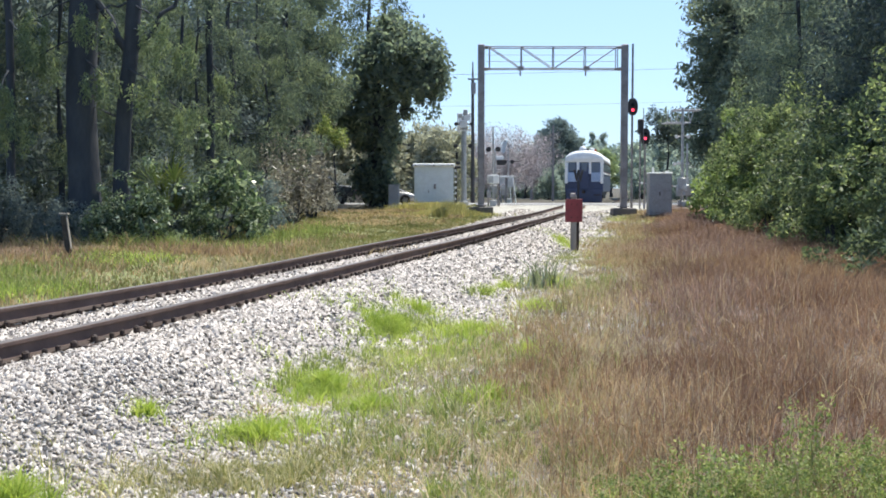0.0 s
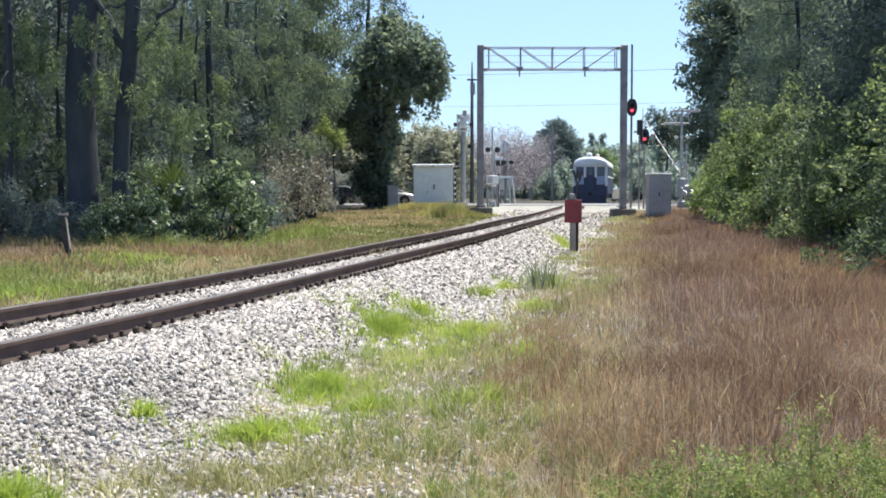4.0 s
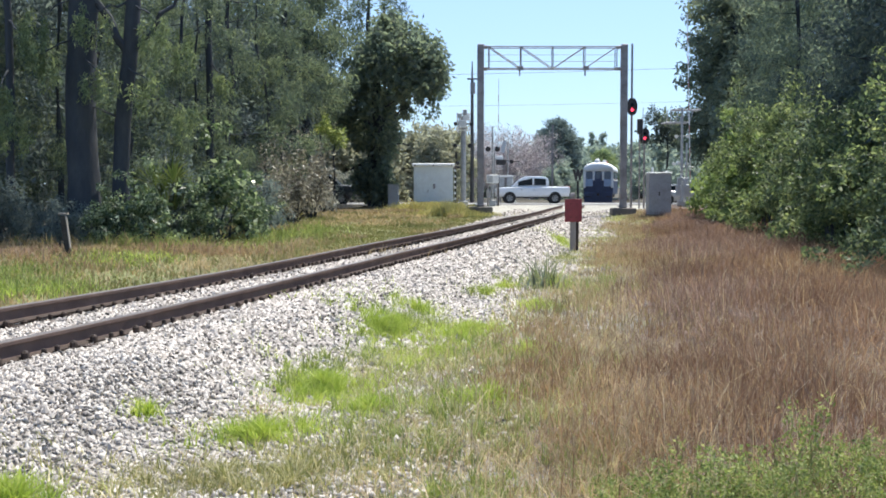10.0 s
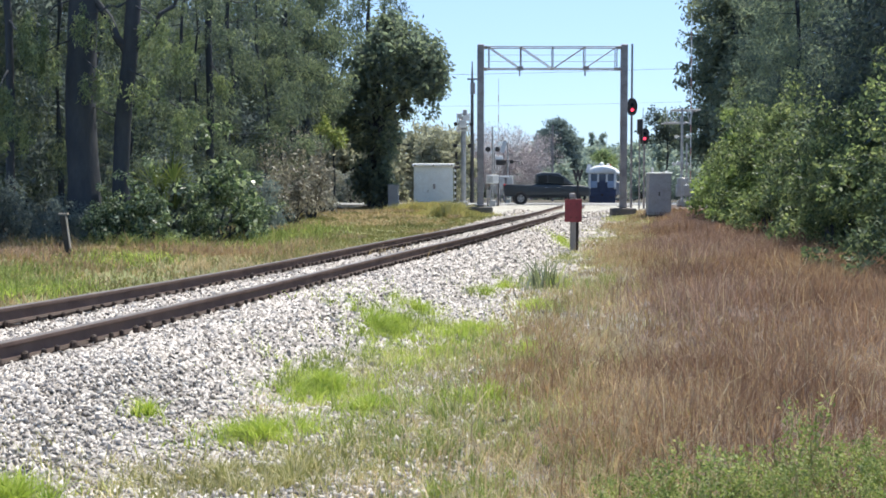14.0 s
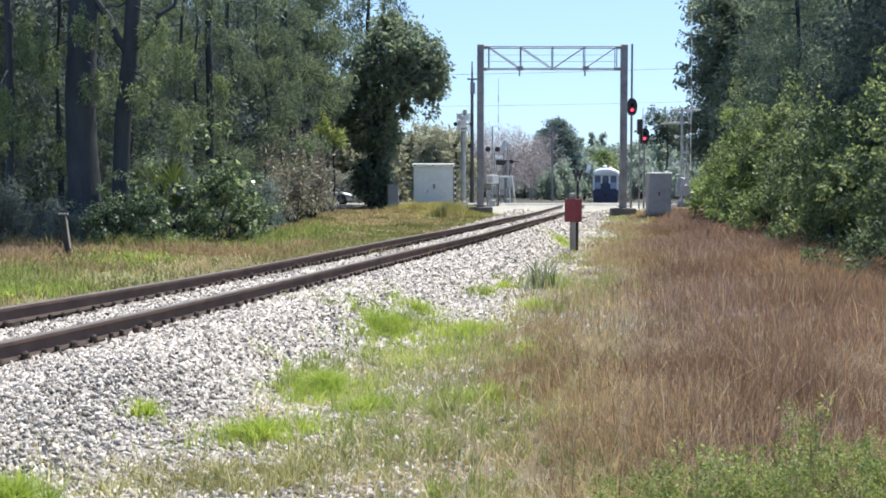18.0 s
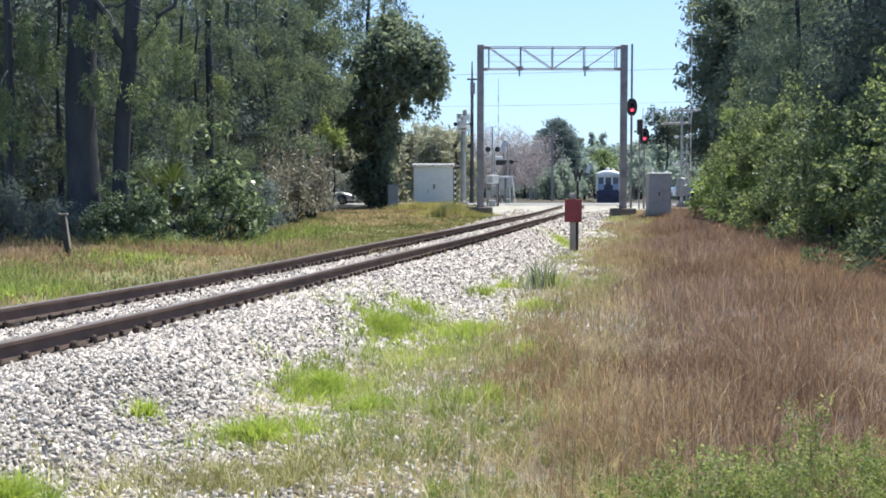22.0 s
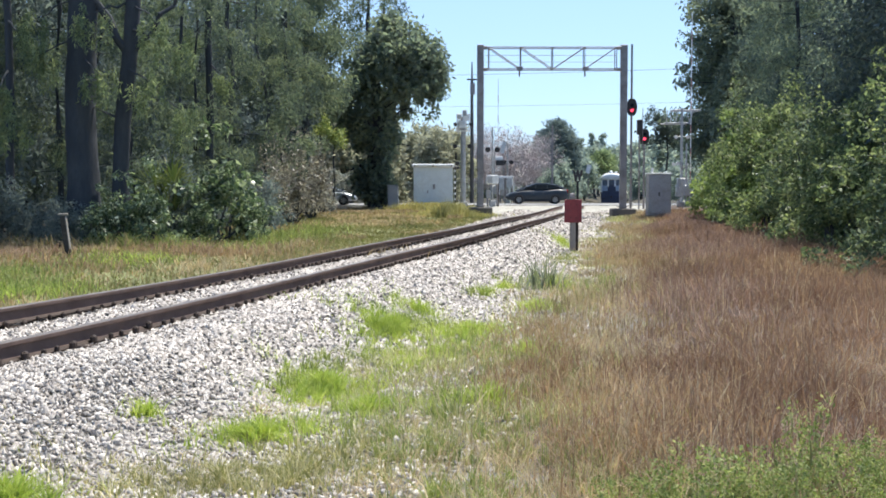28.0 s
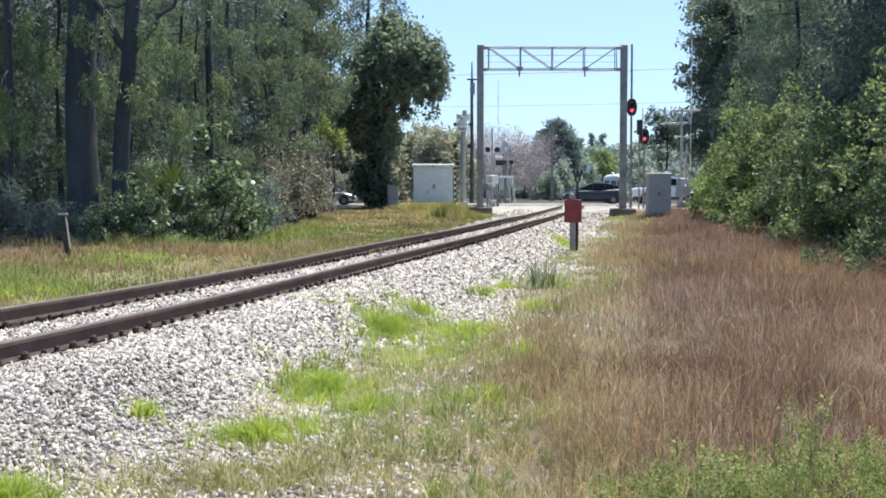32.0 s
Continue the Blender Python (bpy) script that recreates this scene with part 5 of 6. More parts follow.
# ---- railway furniture ----
def gantry():
    """Signal bridge: two columns on footings and a truss with lattice."""
    y = 62.0
    xl, xr, zb, zt = 2.05, 9.87, 7.77, 8.94
    g = thing("signal_gantry", (0, y, 0), "weathered grey steel gantry spanning the track", "gantry")
    for x in (xl, xr):
        z0 = on_land(x, y)
        part("footing", box((x, 0, z0 + .17), (1.32, 1.0, .56), .05), M["conc"], g, "dark concrete footing")
        col = part("column", box((x, 0, (z0 + .2 + zt + .16) / 2), (.36, .36, zt + .16 - z0 - .2), .03), M["galv"], g)
        part("base_plate", box((x, 0, z0 + .55), (.6, .6, .06), .01), M["galv"], col)
        for zz in (zb, zt):
            part("bracket", box((x + (.26 if x < 5 else -.26), 0, zz), (.24, .34, .16), .02), M["galv"], col)
    for zz in (zb, zt):
        for yy in (-.35, .35):
            part("chord", box(((xl + xr) / 2, yy, zz), (xr - xl - .3, .05, .055), .01), M["galv"], g)
    n = 4
    w = (xr - xl - .9) / n
    xs = [xl + .45 + w * i for i in range(n + 1)]
    for yy in (-.35, .35):
        for i, x in enumerate(xs):
            part("truss_post", box((x, yy, (zb + zt) / 2), (.05, .04, zt - zb), .006), M["galv"], g)
        for i in range(n):
            a, b = (zt, zb) if i < 2 else (zb, zt)
            part("diagonal", rod((xs[i], yy * .8, a), (xs[i + 1], yy * .8, b), .025, n=6), M["galv"], g)
    for i, x in enumerate(xs):
        for zz in (zb, zt):
            part("cross_brace", rod((x, -.35, zz), (x, .35, zz), .03, n=6), M["galv"], g)
    for zz in (8.22, 8.58):
        part("handrail", rod((xl + .3, .42, zz), (xr - .3, .42, zz), .012, n=6), M["galv"], g)
    for x in (xs[1] - .05, xs[3] + .05):
        part("hanger", box((x, 0, zb - .2), (.08, .08, .36), .01), M["galv"], g)
        part("gusset", box((x, -.40, zb), (.34, .03, .24), .01), M["galv"], g)
    return g


def colour_light(name, x, y, zbot, ztop, zlamp, pole_h, lit, label, w=.62):
    s = thing(name, (x, y, on_land(x, y)), label, "signal")
    z0 = on_land(x, y)
    part("mast", rod((0, 0, 0), (0, 0, pole_h - z0), .07, .06, 10), M["galv"], s)
    zc = (zbot + ztop) / 2 - z0
    h = ztop - zbot
    ring = [Vector(((w / 2) * math.cos(t) * 1.0, 0, max(-1, min(1, math.sin(t) * 1.15)) * h / 2)) for t in np.linspace(0, 2 * math.pi, 20, endpoint=False)]
    off = Vector((0, -.16, zc))
    part("backboard", loft([[p + off for p in ring], [p + off + Vector((0, .04, 0)) for p in ring]]), M["black"], s, "black oval backboard")
    part("lamp_case", box((0, -.02, zc), (.3, .22, h * .75), .04), M["black"], s)
    z = zlamp - z0
    if lit:
        part("lens", rod((0, -.175, z), (0, -.2, z), .088, n=16), M["red_lens"], s, "glowing red lens")
        hood = [[Vector((.15 * math.cos(t), yy, z + .15 * math.sin(t))) for t in np.linspace(-.2, math.pi + .2, 12)] for yy in (-.18, -.42)]
        part("hood", loft(hood, False, False), M["black"], s)
    part("dark_lens", rod((0, -.175, z + .3), (0, -.19, z + .3), .1, n=16), M["glass"], s)
    return s


def gate(x, y, z0, arm_len, label):
    """Crossing gate: mast, mechanism, counterweights and a long striped arm. Returns the arm."""
    g = thing("crossing_gate", (x, y, z0), label, "crossing gate")
    part("mast", rod((0, 0, 0), (0, 0, 4.4), .065, .06, 10), M["alu"], g)
    part("base", box((0, 0, .15), (.42, .42, .3), .03), M["alu"], g)
    part("mechanism", box((.0, -.05, 1.15), (.5, .42, .75), .04), M["alu"], g, "pale aluminium gate motor case")
    part("crossarm", rod((-.5, 0, 2.75), (.5, 0, 2.75), .03, n=8), M["alu"], g)
    arm = new("arm")
    arm.parent = g
    arm.matrix_basis = pose(0, 0, 1.3)
    bm = bmesh.new()
    add_box(bm, (.3, 0, arm_len * .5), (.04, .09, arm_len - .2), .008)
    me = part("boom", bm, M["white"], arm, "white and red gate boom")
    n = int(arm_len / 1.6)
    for i in range(n):
        part("red_band", box((.3, 0, .9 + i * 1.6), (.046, .096, .6), .004), M["faded"], me)
    for k in (-.3, .3):
        part("side_arm", box((k, 0, -.2), (.07, .14, 1.4), .01), M["alu"], arm)
        part("counterweight", box((k, 0, -.85), (.1, .4, .36), .02), M["alu"], arm)
    return g, arm


def crossing_masts():
    # cantilever flashing-light mast on the left, seen end on
    x, y = 1.42, 79.0
    z0 = on_land(x, y)
    m = thing("flasher_cantilever", (x, y, z0), "thick pale aluminium mast carrying flashing lights over the road", "crossing signal")
    part("mast", rod((0, 0, 0), (0, 0, 6.3), .19, .17, 14), M["alu"], m)
    part("base", box((0, 0, .2), (.6, .6, .4), .03), M["alu"], m)
    for dx in (-.22, .22):
        for dz in (5.5, 6.3):
            part("truss_tube", rod((dx, -.2, dz), (dx, 8.0, dz), .05, n=8), M["alu"], m)
    for i in range(9):
        part("truss_web", rod((-.22, i, 5.5), (-.22, i + 1 if i < 8 else i, 6.3), .03, n=6), M["alu"], m)
        part("truss_web", rod((.22, i, 6.3), (.22, i + 1 if i < 8 else i, 5.5), .03, n=6), M["alu"], m)
        part("truss_cross", rod((-.22, i, 6.3), (.22, i, 6.3), .03, n=6), M["alu"], m)
    part("end_box", box((-.06, -.3, 5.75), (.5, .3, .5), .04), M["white"], m, "pale junction box at the mast top")
    part("end_plate", box((.16, -.34, 6.2), (.42, .08, .44), .02), M["white"], m)
    part("end_plate", box((-.25, -.34, 6.3), (.26, .08, .3), .02), M["alu"], m)
    for dx in (-.42, .42):
        part("end_upright", rod((dx, -.28, 5.2), (dx, -.28, 6.5), .045, n=8), M["white"], m)
    for dz in (5.3, 6.45):
        part("end_bar", rod((-.48, -.28, dz), (.5, -.28, dz), .05, n=8), M["white"], m)
    part("junction_box", box((.1, -.28, 6.55), (.3, .3, .4), .04), M["alu"], m)
    part("walkway_rail", rod((-.55, -.2, 5.75), (.6, -.2, 5.75), .05, n=8), M["black"], m)
    for dx, dz in ((-.58, 4.25), (-.42, 3.05), (.43, 4.25), (.55, 5.75), (-.55, 5.75)):
        part("flasher", rod((dx, -.15, dz), (dx, -.19, dz), .15 if dz < 5 else .13, n=18), M["black"], m, "round black flasher disc")
        part("flasher_lamp", rod((dx, -.19, dz), (dx, -.36, dz), .12, .14, 12), M["black"], m)
        part("bracket", rod((0, 0, dz), (dx, -.1, dz), .03, n=6), M["alu"], m)
    part("cross_sign", box((-.5, -.25, 3.55), (.14, .03, .5), .01), M["black"], m)
    x, y = .86, 76.5
    z0 = on_land(x, y)
    c = thing("cable_post", (x, y, z0), "dark slim cable post with white insulators beside the hut", "post")
    part("post", rod((0, 0, 0), (0, 0, 2.7), .05, .045, 8), M["black"], c)
    part("hood", box((.02, 0, 2.72), (.5, .3, .22), .05), M["black"], c)
    for k in range(6):
        part("insulator", rod((-.06, -.08, .5 + k * .38), (-.06, -.08, .66 + k * .38), .075, .06, 8), M["white"], c, "white insulator")
    # cantilever on the right, seen end on
    x, y = 16.75, 79.5
    z0 = on_land(x, y)
    m = thing("flasher_cantilever", (x, y, z0), "slim aluminium crossing mast with a truss platform on top", "crossing signal")
    part("mast", rod((0, 0, 0), (0, 0, 6.9), .11, .09, 12), M["alu"], m)
    part("base", box((0, 0, .2), (.5, .5, .4), .03), M["alu"], m)
    for dz in (5.85, 6.75):
        part("platform_tube", rod((-1.25 if dz < 6 else -.6, 0, dz), (.55 if dz < 6 else 1.3, 0, dz), .055, n=8), M["alu"], m)
        part("platform_tube", rod((-1.25 if dz < 6 else -.6, 1.2, dz), (.55 if dz < 6 else 1.3, 1.2, dz), .05, n=8), M["alu"], m)
    for a, b in ((-.5, -.2), (-.2, .1), (.5, .8), (.55, .3), (-1.1, -1.0), (-.8, -.8)):
        part("platform_web", rod((a, 0, 5.85), (b, 0, 6.75), .035, n=6), M["alu"], m)
    for dx in (-.6, 1.3):
        part("platform_rail", rod((dx, 0, 6.75), (dx, 1.2, 6.75), .04, n=6), M["alu"], m)
    for dx, dz in ((-.45, 4.9), (.35, 4.9), (-.6, 3.0), (.3, 3.0), (-.3, 3.05)):
        part("lamp_hood", rod((dx, -.1, dz), (dx, -.32, dz - .04), .1, .13, 12), M["white"], m, "pale lamp hood")
        part("bracket", rod((0, 0, dz), (dx, -.05, dz), .025, n=6), M["alu"], m)
    part("relay_case", box((.05, -.15, 1.75), (.75, .4, .5), .03), M["alu"], m)
    part("meter_box", box((-.25, -.2, 1.1), (.35, .3, .8), .03), M["alu"], m)
    # short masts with flashers near the left gate
    for x, y, zf, k in ((3.5, 80.0, 4.0, 1), (5.3, 92.6, 3.4, .9)):
        z0 = on_land(x, y)
        m = thing("flasher_post", (x, y, z0), "slim aluminium post with a pair of black round flashers", "crossing signal")
        part("post", rod((0, 0, 0), (0, 0, zf + 1.6), .06, .055, 10), M["alu"], m)
        part("base", box((0, 0, .2), (.45, .45, .4), .03), M["alu"], m)
        for d in (-.33, .33):
            part("flasher", rod((d * k, -.1, zf), (d * k, -.14, zf), .185 * k, n=18), M["black"], m, "round black flasher disc")
            part("flasher_lamp", rod((d * k, -.12, zf), (d * k, -.34, zf), .12, .14, 12), M["black"], m)
        part("crossarm", rod((-.5, 0, zf), (.5, 0, zf), .03, n=8), M["alu"], m)
        if k == 1:
            part("case", box((0, -.14, 1.9), (.86, .4, .62), .04), M["white"], m, "pale relay case on legs beside the post")
            part("case_door", box((-.18, -.35, 1.88), (.36, .02, .46), .008), M["alu"], m)
            part("cable_duct", rod((.42, -.1, 0), (.42, -.1, 2.3), .05, n=8), M["iron"], m)
            for d in (-.34, .34):
                part("leg", rod((d, -.14, 0), (d, -.14, 1.6), .055, n=8), M["galv"], m)
            part("lower_case", box((-.3, -.1, .85), (.3, .3, .6), .03), M["cab"], m)
        else:
            part("stand_bar", box((-.12, -.15, 2.2), (1.15, .3, .16), .02), M["white"], m, "pale top bar of the gate stand")
            for d, zc, hh in ((-.5, 1.62, .95), (.12, 1.7, .8)):
                part("panel", box((d, -.34, zc), (.42, .05, hh), .02), M["alu"], m, "pale steel panel")
            for d0, d1 in ((-.62, -.8), (.34, .62), (.1, .2)):
                part("splayed_leg", rod((d0, -.3, 2.1), (d1, -.3, 0), .055, n=8), M["white"], m)
            for d, w2 in ((-.6, .13), (-.2, .16), (.36, .1)):
                part("leg", box((d, -.15, 1.08), (w2, .16, 2.16), .02), M["galv"], m)
            part("motor_case", box((-.4, -.05, 1.1), (.34, .3, .9), .03), M["cab"], m, "grey motor case")
            part("brace", rod((.36, -.1, .3), (.62, -.1, 1.9), .04, n=8), M["alu"], m)
            part("lamp_box", box((-.72, -.1, 3.72), (.62, .25, .3), .03), M["white"], m, "white lamp box")
            part("lamp_back", box((-.62, -.24, 3.35), (.7, .1, .42), .03), M["black"], m)
            part("arm_rail", rod((-.7, 0, 3.55), (.95, 0, 3.4), .035, n=8), M["black"], m)


def cabinets():
    # signal hut
    x, y = -0.58, 69.0
    z0 = on_land(x, y)
    h = thing("signal_hut", (x, y, z0), "pale blue-grey steel signal hut with a white roof", "hut")
    part("wall", box((0, 0, 1.38), (2.36, 1.9, 2.5), .02), M["hut"], h)
    part("roof", box((0, 0, 2.72), (2.56, 2.2, .2), .05), M["white"], h, "white roof edge")
    part("skid", box((0, 0, .06), (2.2, 1.7, .14), .02), M["conc"], h)
    part("vent", box((.05, -.97, 1.45), (.14, .04, .3), .01), M["galv"], h)
    d = part("door", box((-.62, -.962, 1.2), (.8, .03, 1.9), .008), M["hut"], h)
    part("door_handle", box((-.32, -.99, 1.15), (.05, .04, .16), .01), M["galv"], d)
    for xx in (-1.1, .0, 1.1):
        part("roof_lug", box((xx, -1.12, 2.7), (.08, .06, .1), .01), M["galv"], h)
    # tall relay cabinet
    x, y = 11.05, 58.0
    z0 = on_land(x, y)
    c = thing("relay_cabinet", (x, y, z0), "tall grey steel relay cabinet beside the gantry", "cabinet")
    part("plinth", box((0, 0, .08), (1.2, 1.0, .22), .02), M["conc"], c)
    part("body", box((0, 0, 1.22), (1.14, .9, 2.1), .02), M["cab"], c)
    part("roof", box((0, 0, 2.3), (1.2, .98, .07), .02), M["white"], c, "pale roof edge")
    part("door", box((0, -.46, 1.12), (1.02, .025, 1.7), .008), M["cab"], c)
    part("handle", box((-.05, -.49, 1.25), (.05, .04, .2), .01), M["iron"], c)
    part("vent_pipe", rod((-.32, 0, 2.3), (-.32, 0, 2.6), .06, n=10), M["white"], c)
    part("lifting_eye", box((.4, 0, 2.37), (.12, .05, .09), .01), M["white"], c)
    # small grey case by the oak
    x, y = -3.25, 74.0
    b = thing("battery_box", (x, y, on_land(x, y)), "small grey equipment box beside the oak trunk", "box")
    part("body", box((0, 0, .75), (.7, .6, 1.5), .03), M["cab"], b)
    part("lid", box((0, 0, 1.53), (.76, .66, .07), .02), M["cab"], b)


def w_sign():
    x, y = 4.02, 34.6
    z0 = on_land(x, y)
    s = thing("whistle_sign", (x, y, z0), "black letter sign on a slim black post beside the track", "sign")
    part("post", box((.10, 0, 1.04), (.065, .05, 2.24), .008), M["black"], s)
    cu = bpy.data.curves.new("letter", "FONT")
    cu.body, cu.size, cu.extrude, cu.align_x, cu.offset = "W", .39, .014, "CENTER", .035
    tmp = bpy.data.objects.new("letter", cu)
    scene.collection.objects.link(tmp)
    me = bpy.data.meshes.new_from_object(tmp.evaluated_get(bpy.context.evaluated_depsgraph_get()))
    bpy.data.objects.remove(tmp)
    me.materials.clear()
    me.materials.append(M["black"])
    ob = new("letter", me)
    ob.parent = s
    ob.matrix_basis = pose(.10, -.03, 2.17, 90, 0, 0) @ Matrix.Diagonal((.64, 1.06, 1, 1))
    x, y = 3.96, 34.2
    z0 = on_land(x, y)
    b = thing("red_marker_board", (x, y, z0), "faded red board on a weathered wooden post", "marker board")
    part("post", box((-.02, .05, .85), (.17, .12, 1.75), .012), M["wood"], b)
    part("side_strip", box((.095, .06, .45), (.075, .06, .95), .008), M["iron"], b, "dark rusty strip")
    part("board", box((-.02, -.03, 1.26), (.52, .03, .70), .012), M["red"], b, "faded red painted board")
    part("cap", box((-.05, .03, 1.72), (.16, .14, .14), .02), M["galv"], b)
    for dx in (-.1, .08):
        for dz in (1.05, 1.45):
            part("bolt", rod((dx, -.04, dz), (dx, -.06, dz), .018, n=8), M["iron"], b)


def small_things():
    x, y = -8.95, 26.8
    p = thing("marker_post", (x, y, on_land(x, y)), "weathered leaning wooden marker post in the verge", "post")
    part("post", box((0, 0, .45), (.13, .12, 1.0), .015, Matrix.Rotation(radians(-7), 4, "Y")), M["tie"], p)
    # paler strips along the top and the right edge
    part("cap", box((-.05, 0, .985), (.22, .13, .04), .008), M["wood"], p, "pale top edge")
    part("pale_edge", box((.066, -.03, .55), (.022, .1, .78), .006, Matrix.Rotation(radians(-7), 4, "Y")), M["wood"], p, "pale right edge")
    # utility poles and wires
    tops = []
    for px, py, h, r in ((2.62, 102.0, 12.6, .16), (-6.6, 128.0, 22.0, .2), (11.4, 118.0, 7.7, .11), (42.0, 100.0, 13.5, .16), (-40.0, 104.0, 12.6, .16)):
        u = thing("utility_pole", (px, py, 0), "weathered wooden utility pole" if r > .12 else "slim bare grey pole beyond the road", "pole")
        part("pole", rod((0, 0, -.3), (0, 0, h - (1.5 if px == 2.62 else 0)), r * 1.25, r * .8, 10), M["pole"] if r > .12 else M["galv"], u)
        if px == 2.62:
            part("tip", rod((0, 0, h - 1.6), (0, 0, h), .1, .05, 8), M["galv"], u)
            part("crossarm", box((0, 0, h - 1.55), (.9, .12, .14), .01), M["pole"], u)
            part("transformer", rod((.05, -.28, h - 2.9), (.05, -.28, h - 1.9), .22, n=12), M["galv"], u)
        if r < .12:
            part("cap", rod((0, 0, h), (0, 0, h + .12), r * .9, r * .5, 10), M["galv"], u)
    for z0, z1, dy, r in ((11.5, 12.7, 0, .017), (9.0, 9.6, .2, .012)):
        w = thing("overhead_wire", (0, 0, 0), "thin sagging overhead wire along the road", "wire")
        pts = [Vector((-40 + 82 * t, 104 - 4 * t + dy, z0 + (z1 - z0) * t - 1.3 * 4 * t * (1 - t) * .5)) for t in np.linspace(0, 1, 25)]
        part("wire", loft([[p + Vector((0, r * math.cos(q), r * math.sin(q))) for q in np.linspace(0, 2 * math.pi, 5, endpoint=False)] for p in pts]), M["galv"], w)
    # white boards beyond the road
    f = thing("white_sign", (18.0, 140.0, -.3), "small white roadside sign on a thin post", "sign")
    part("post", rod((0, 0, 0), (0, 0, 3.6), .04, n=6), M["galv"], f)
    part("board", box((0, -.05, 4.0), (.5, .03, 1.1), .06, Matrix.Rotation(radians(12), 4, "Y")), M["white"], f)
    f = thing("white_sign", (6.3, 118.0, 0), "slanted white sign board above the twigs", "sign")
    part("post", rod((0, 0, 0), (0, 0, 5.2), .04, n=6), M["galv"], f)
    part("board", box((0, -.05, 5.6), (.42, .03, 1.3), .06, Matrix.Rotation(radians(14), 4, "Y")), M["white"], f)


# ---- vehicles ----
def wheel_parts(parent, x, y, r, w=.22):
    wh = new("wheel")
    wh.parent = parent
    wh.matrix_basis = pose(x, y, r)
    prof = [(r * .62, -w / 2), (r * .93, -w / 2), (r, -w * .36), (r, w * .36), (r * .93, w / 2), (r * .62, w / 2)]
    rings = [[Vector((a * math.cos(t), b, a * math.sin(t))) for a, b in prof] for t in np.linspace(0, 2 * math.pi, 21)]
    part("tyre", loft(rings, False), M["tyre"], wh)
    s = 1 if y > 0 else -1
    bm = rod((0, -w * .36, 0), (0, w * .36, 0), r * .63, n=20)
    part("rim", bm, M["rim"], wh)
    for k in range(5):
        a = k * 2 * math.pi / 5
        part("spoke_gap", box((r * .4 * math.cos(a), s * w * .365, r * .4 * math.sin(a)), (r * .24, .012, r * .2), .0, Matrix.Rotation(-a, 4, "Y")), M["black"], wh)
    return wh


def section(x, z0, z1, w, tuck=.9, n=5):
    """Cross-section ring of a car body at station x: rounded shoulders."""
    h = z1 - z0
    side_pts = [(w * .90, z0), (w * .985, z0 + h * .18), (w, z0 + h * .5), (w * .985, z0 + h * .8), (w * tuck, z1 - h * .04), (w * tuck * .8, z1)]
    return [Vector((x, a, b)) for a, b in side_pts] + [Vector((x, -a, b)) for a, b in reversed(side_pts)]


CARS = {
    "sedan": dict(L=4.55, w=.90, r=.32, axle=(-1.32, 1.38), body=[(-2.27, .42, .86, .80), (-2.15, .30, 1.02, .86), (-1.5, .24, 1.04, .90), (-.6, .22, .96, .90), (.6, .22, .96, .90), (1.2, .22, .93, .90), (1.8, .24, .82, .88), (2.1, .28, .70, .82), (2.27, .36, .60, .70)],
                  cabin=[(-2.12, 1.00, 1.06, .70), (-1.55, .98, 1.32, .68), (-.7, .95, 1.47, .66), (.1, .95, 1.46, .66), (.8, .93, 1.22, .70), (1.5, .86, .92, .76)],
                  win=((-1.62, -.78), (-.70, .08), (.16, .92)), rails=False),
    "pickup": dict(L=5.75, w=.97, r=.39, axle=(-1.72, 1.78), body=[(-2.86, .62, 1.12, .90), (-2.8, .50, 1.22, .95), (-1.0, .46, 1.22, .97), (.9, .46, 1.18, .97), (1.4, .46, 1.18, .96), (2.3, .48, 1.16, .95), (2.74, .50, 1.10, .93), (2.87, .58, .98, .86)],
                   cabin=[(-1.30, 1.16, 1.20, .80), (-1.20, 1.16, 1.82, .74), (-.8, 1.16, 1.95, .73), (.55, 1.16, 1.94, .73), (1.05, 1.16, 1.72, .77), (1.68, 1.12, 1.20, .82)],
                   win=((-1.02, -.12), (.02, 1.12)), rails=True),
    "longbed": dict(L=6.3, w=.97, r=.39, axle=(-1.95, 1.98), body=[(-3.14, .62, 1.12, .90), (-3.08, .50, 1.22, .95), (-1.0, .46, 1.22, .97), (.9, .46, 1.18, .97), (1.6, .46, 1.18, .96), (2.5, .48, 1.15, .95), (3.0, .50, 1.08, .93), (3.15, .58, .95, .86)],
                    cabin=[(-.86, 1.16, 1.20, .80), (-.78, 1.16, 1.84, .74), (-.3, 1.16, 1.95, .73), (.85, 1.16, 1.92, .73), (1.3, 1.16, 1.66, .77), (1.95, 1.12, 1.20, .82)],
                    win=((-.66, -.02), (.08, 1.2)), rails=True),
    "capped": dict(L=5.85, w=.97, r=.39, axle=(-1.75, 1.80), body=[(-2.90, .62, 1.12, .90), (-2.84, .50, 1.22, .95), (-1.0, .46, 1.22, .97), (.9, .46, 1.18, .97), (1.4, .46, 1.18, .96), (2.3, .48, 1.16, .95), (2.77, .50, 1.10, .93), (2.9, .58, .98, .86)],
                   cabin=[(-2.84, 1.18, 1.24, .84), (-2.55, 1.18, 1.78, .76), (-1.0, 1.16, 1.86, .75), (-.75, 1.16, 1.86, .75), (-.66, 1.16, 1.77, .72), (.95, 1.16, 1.75, .72), (1.3, 1.16, 1.56, .77), (1.78, 1.12, 1.18, .82)],
                   win=((-2.35, -1.0), (-.5, .22), (.32, 1.22)), rails=False),
}


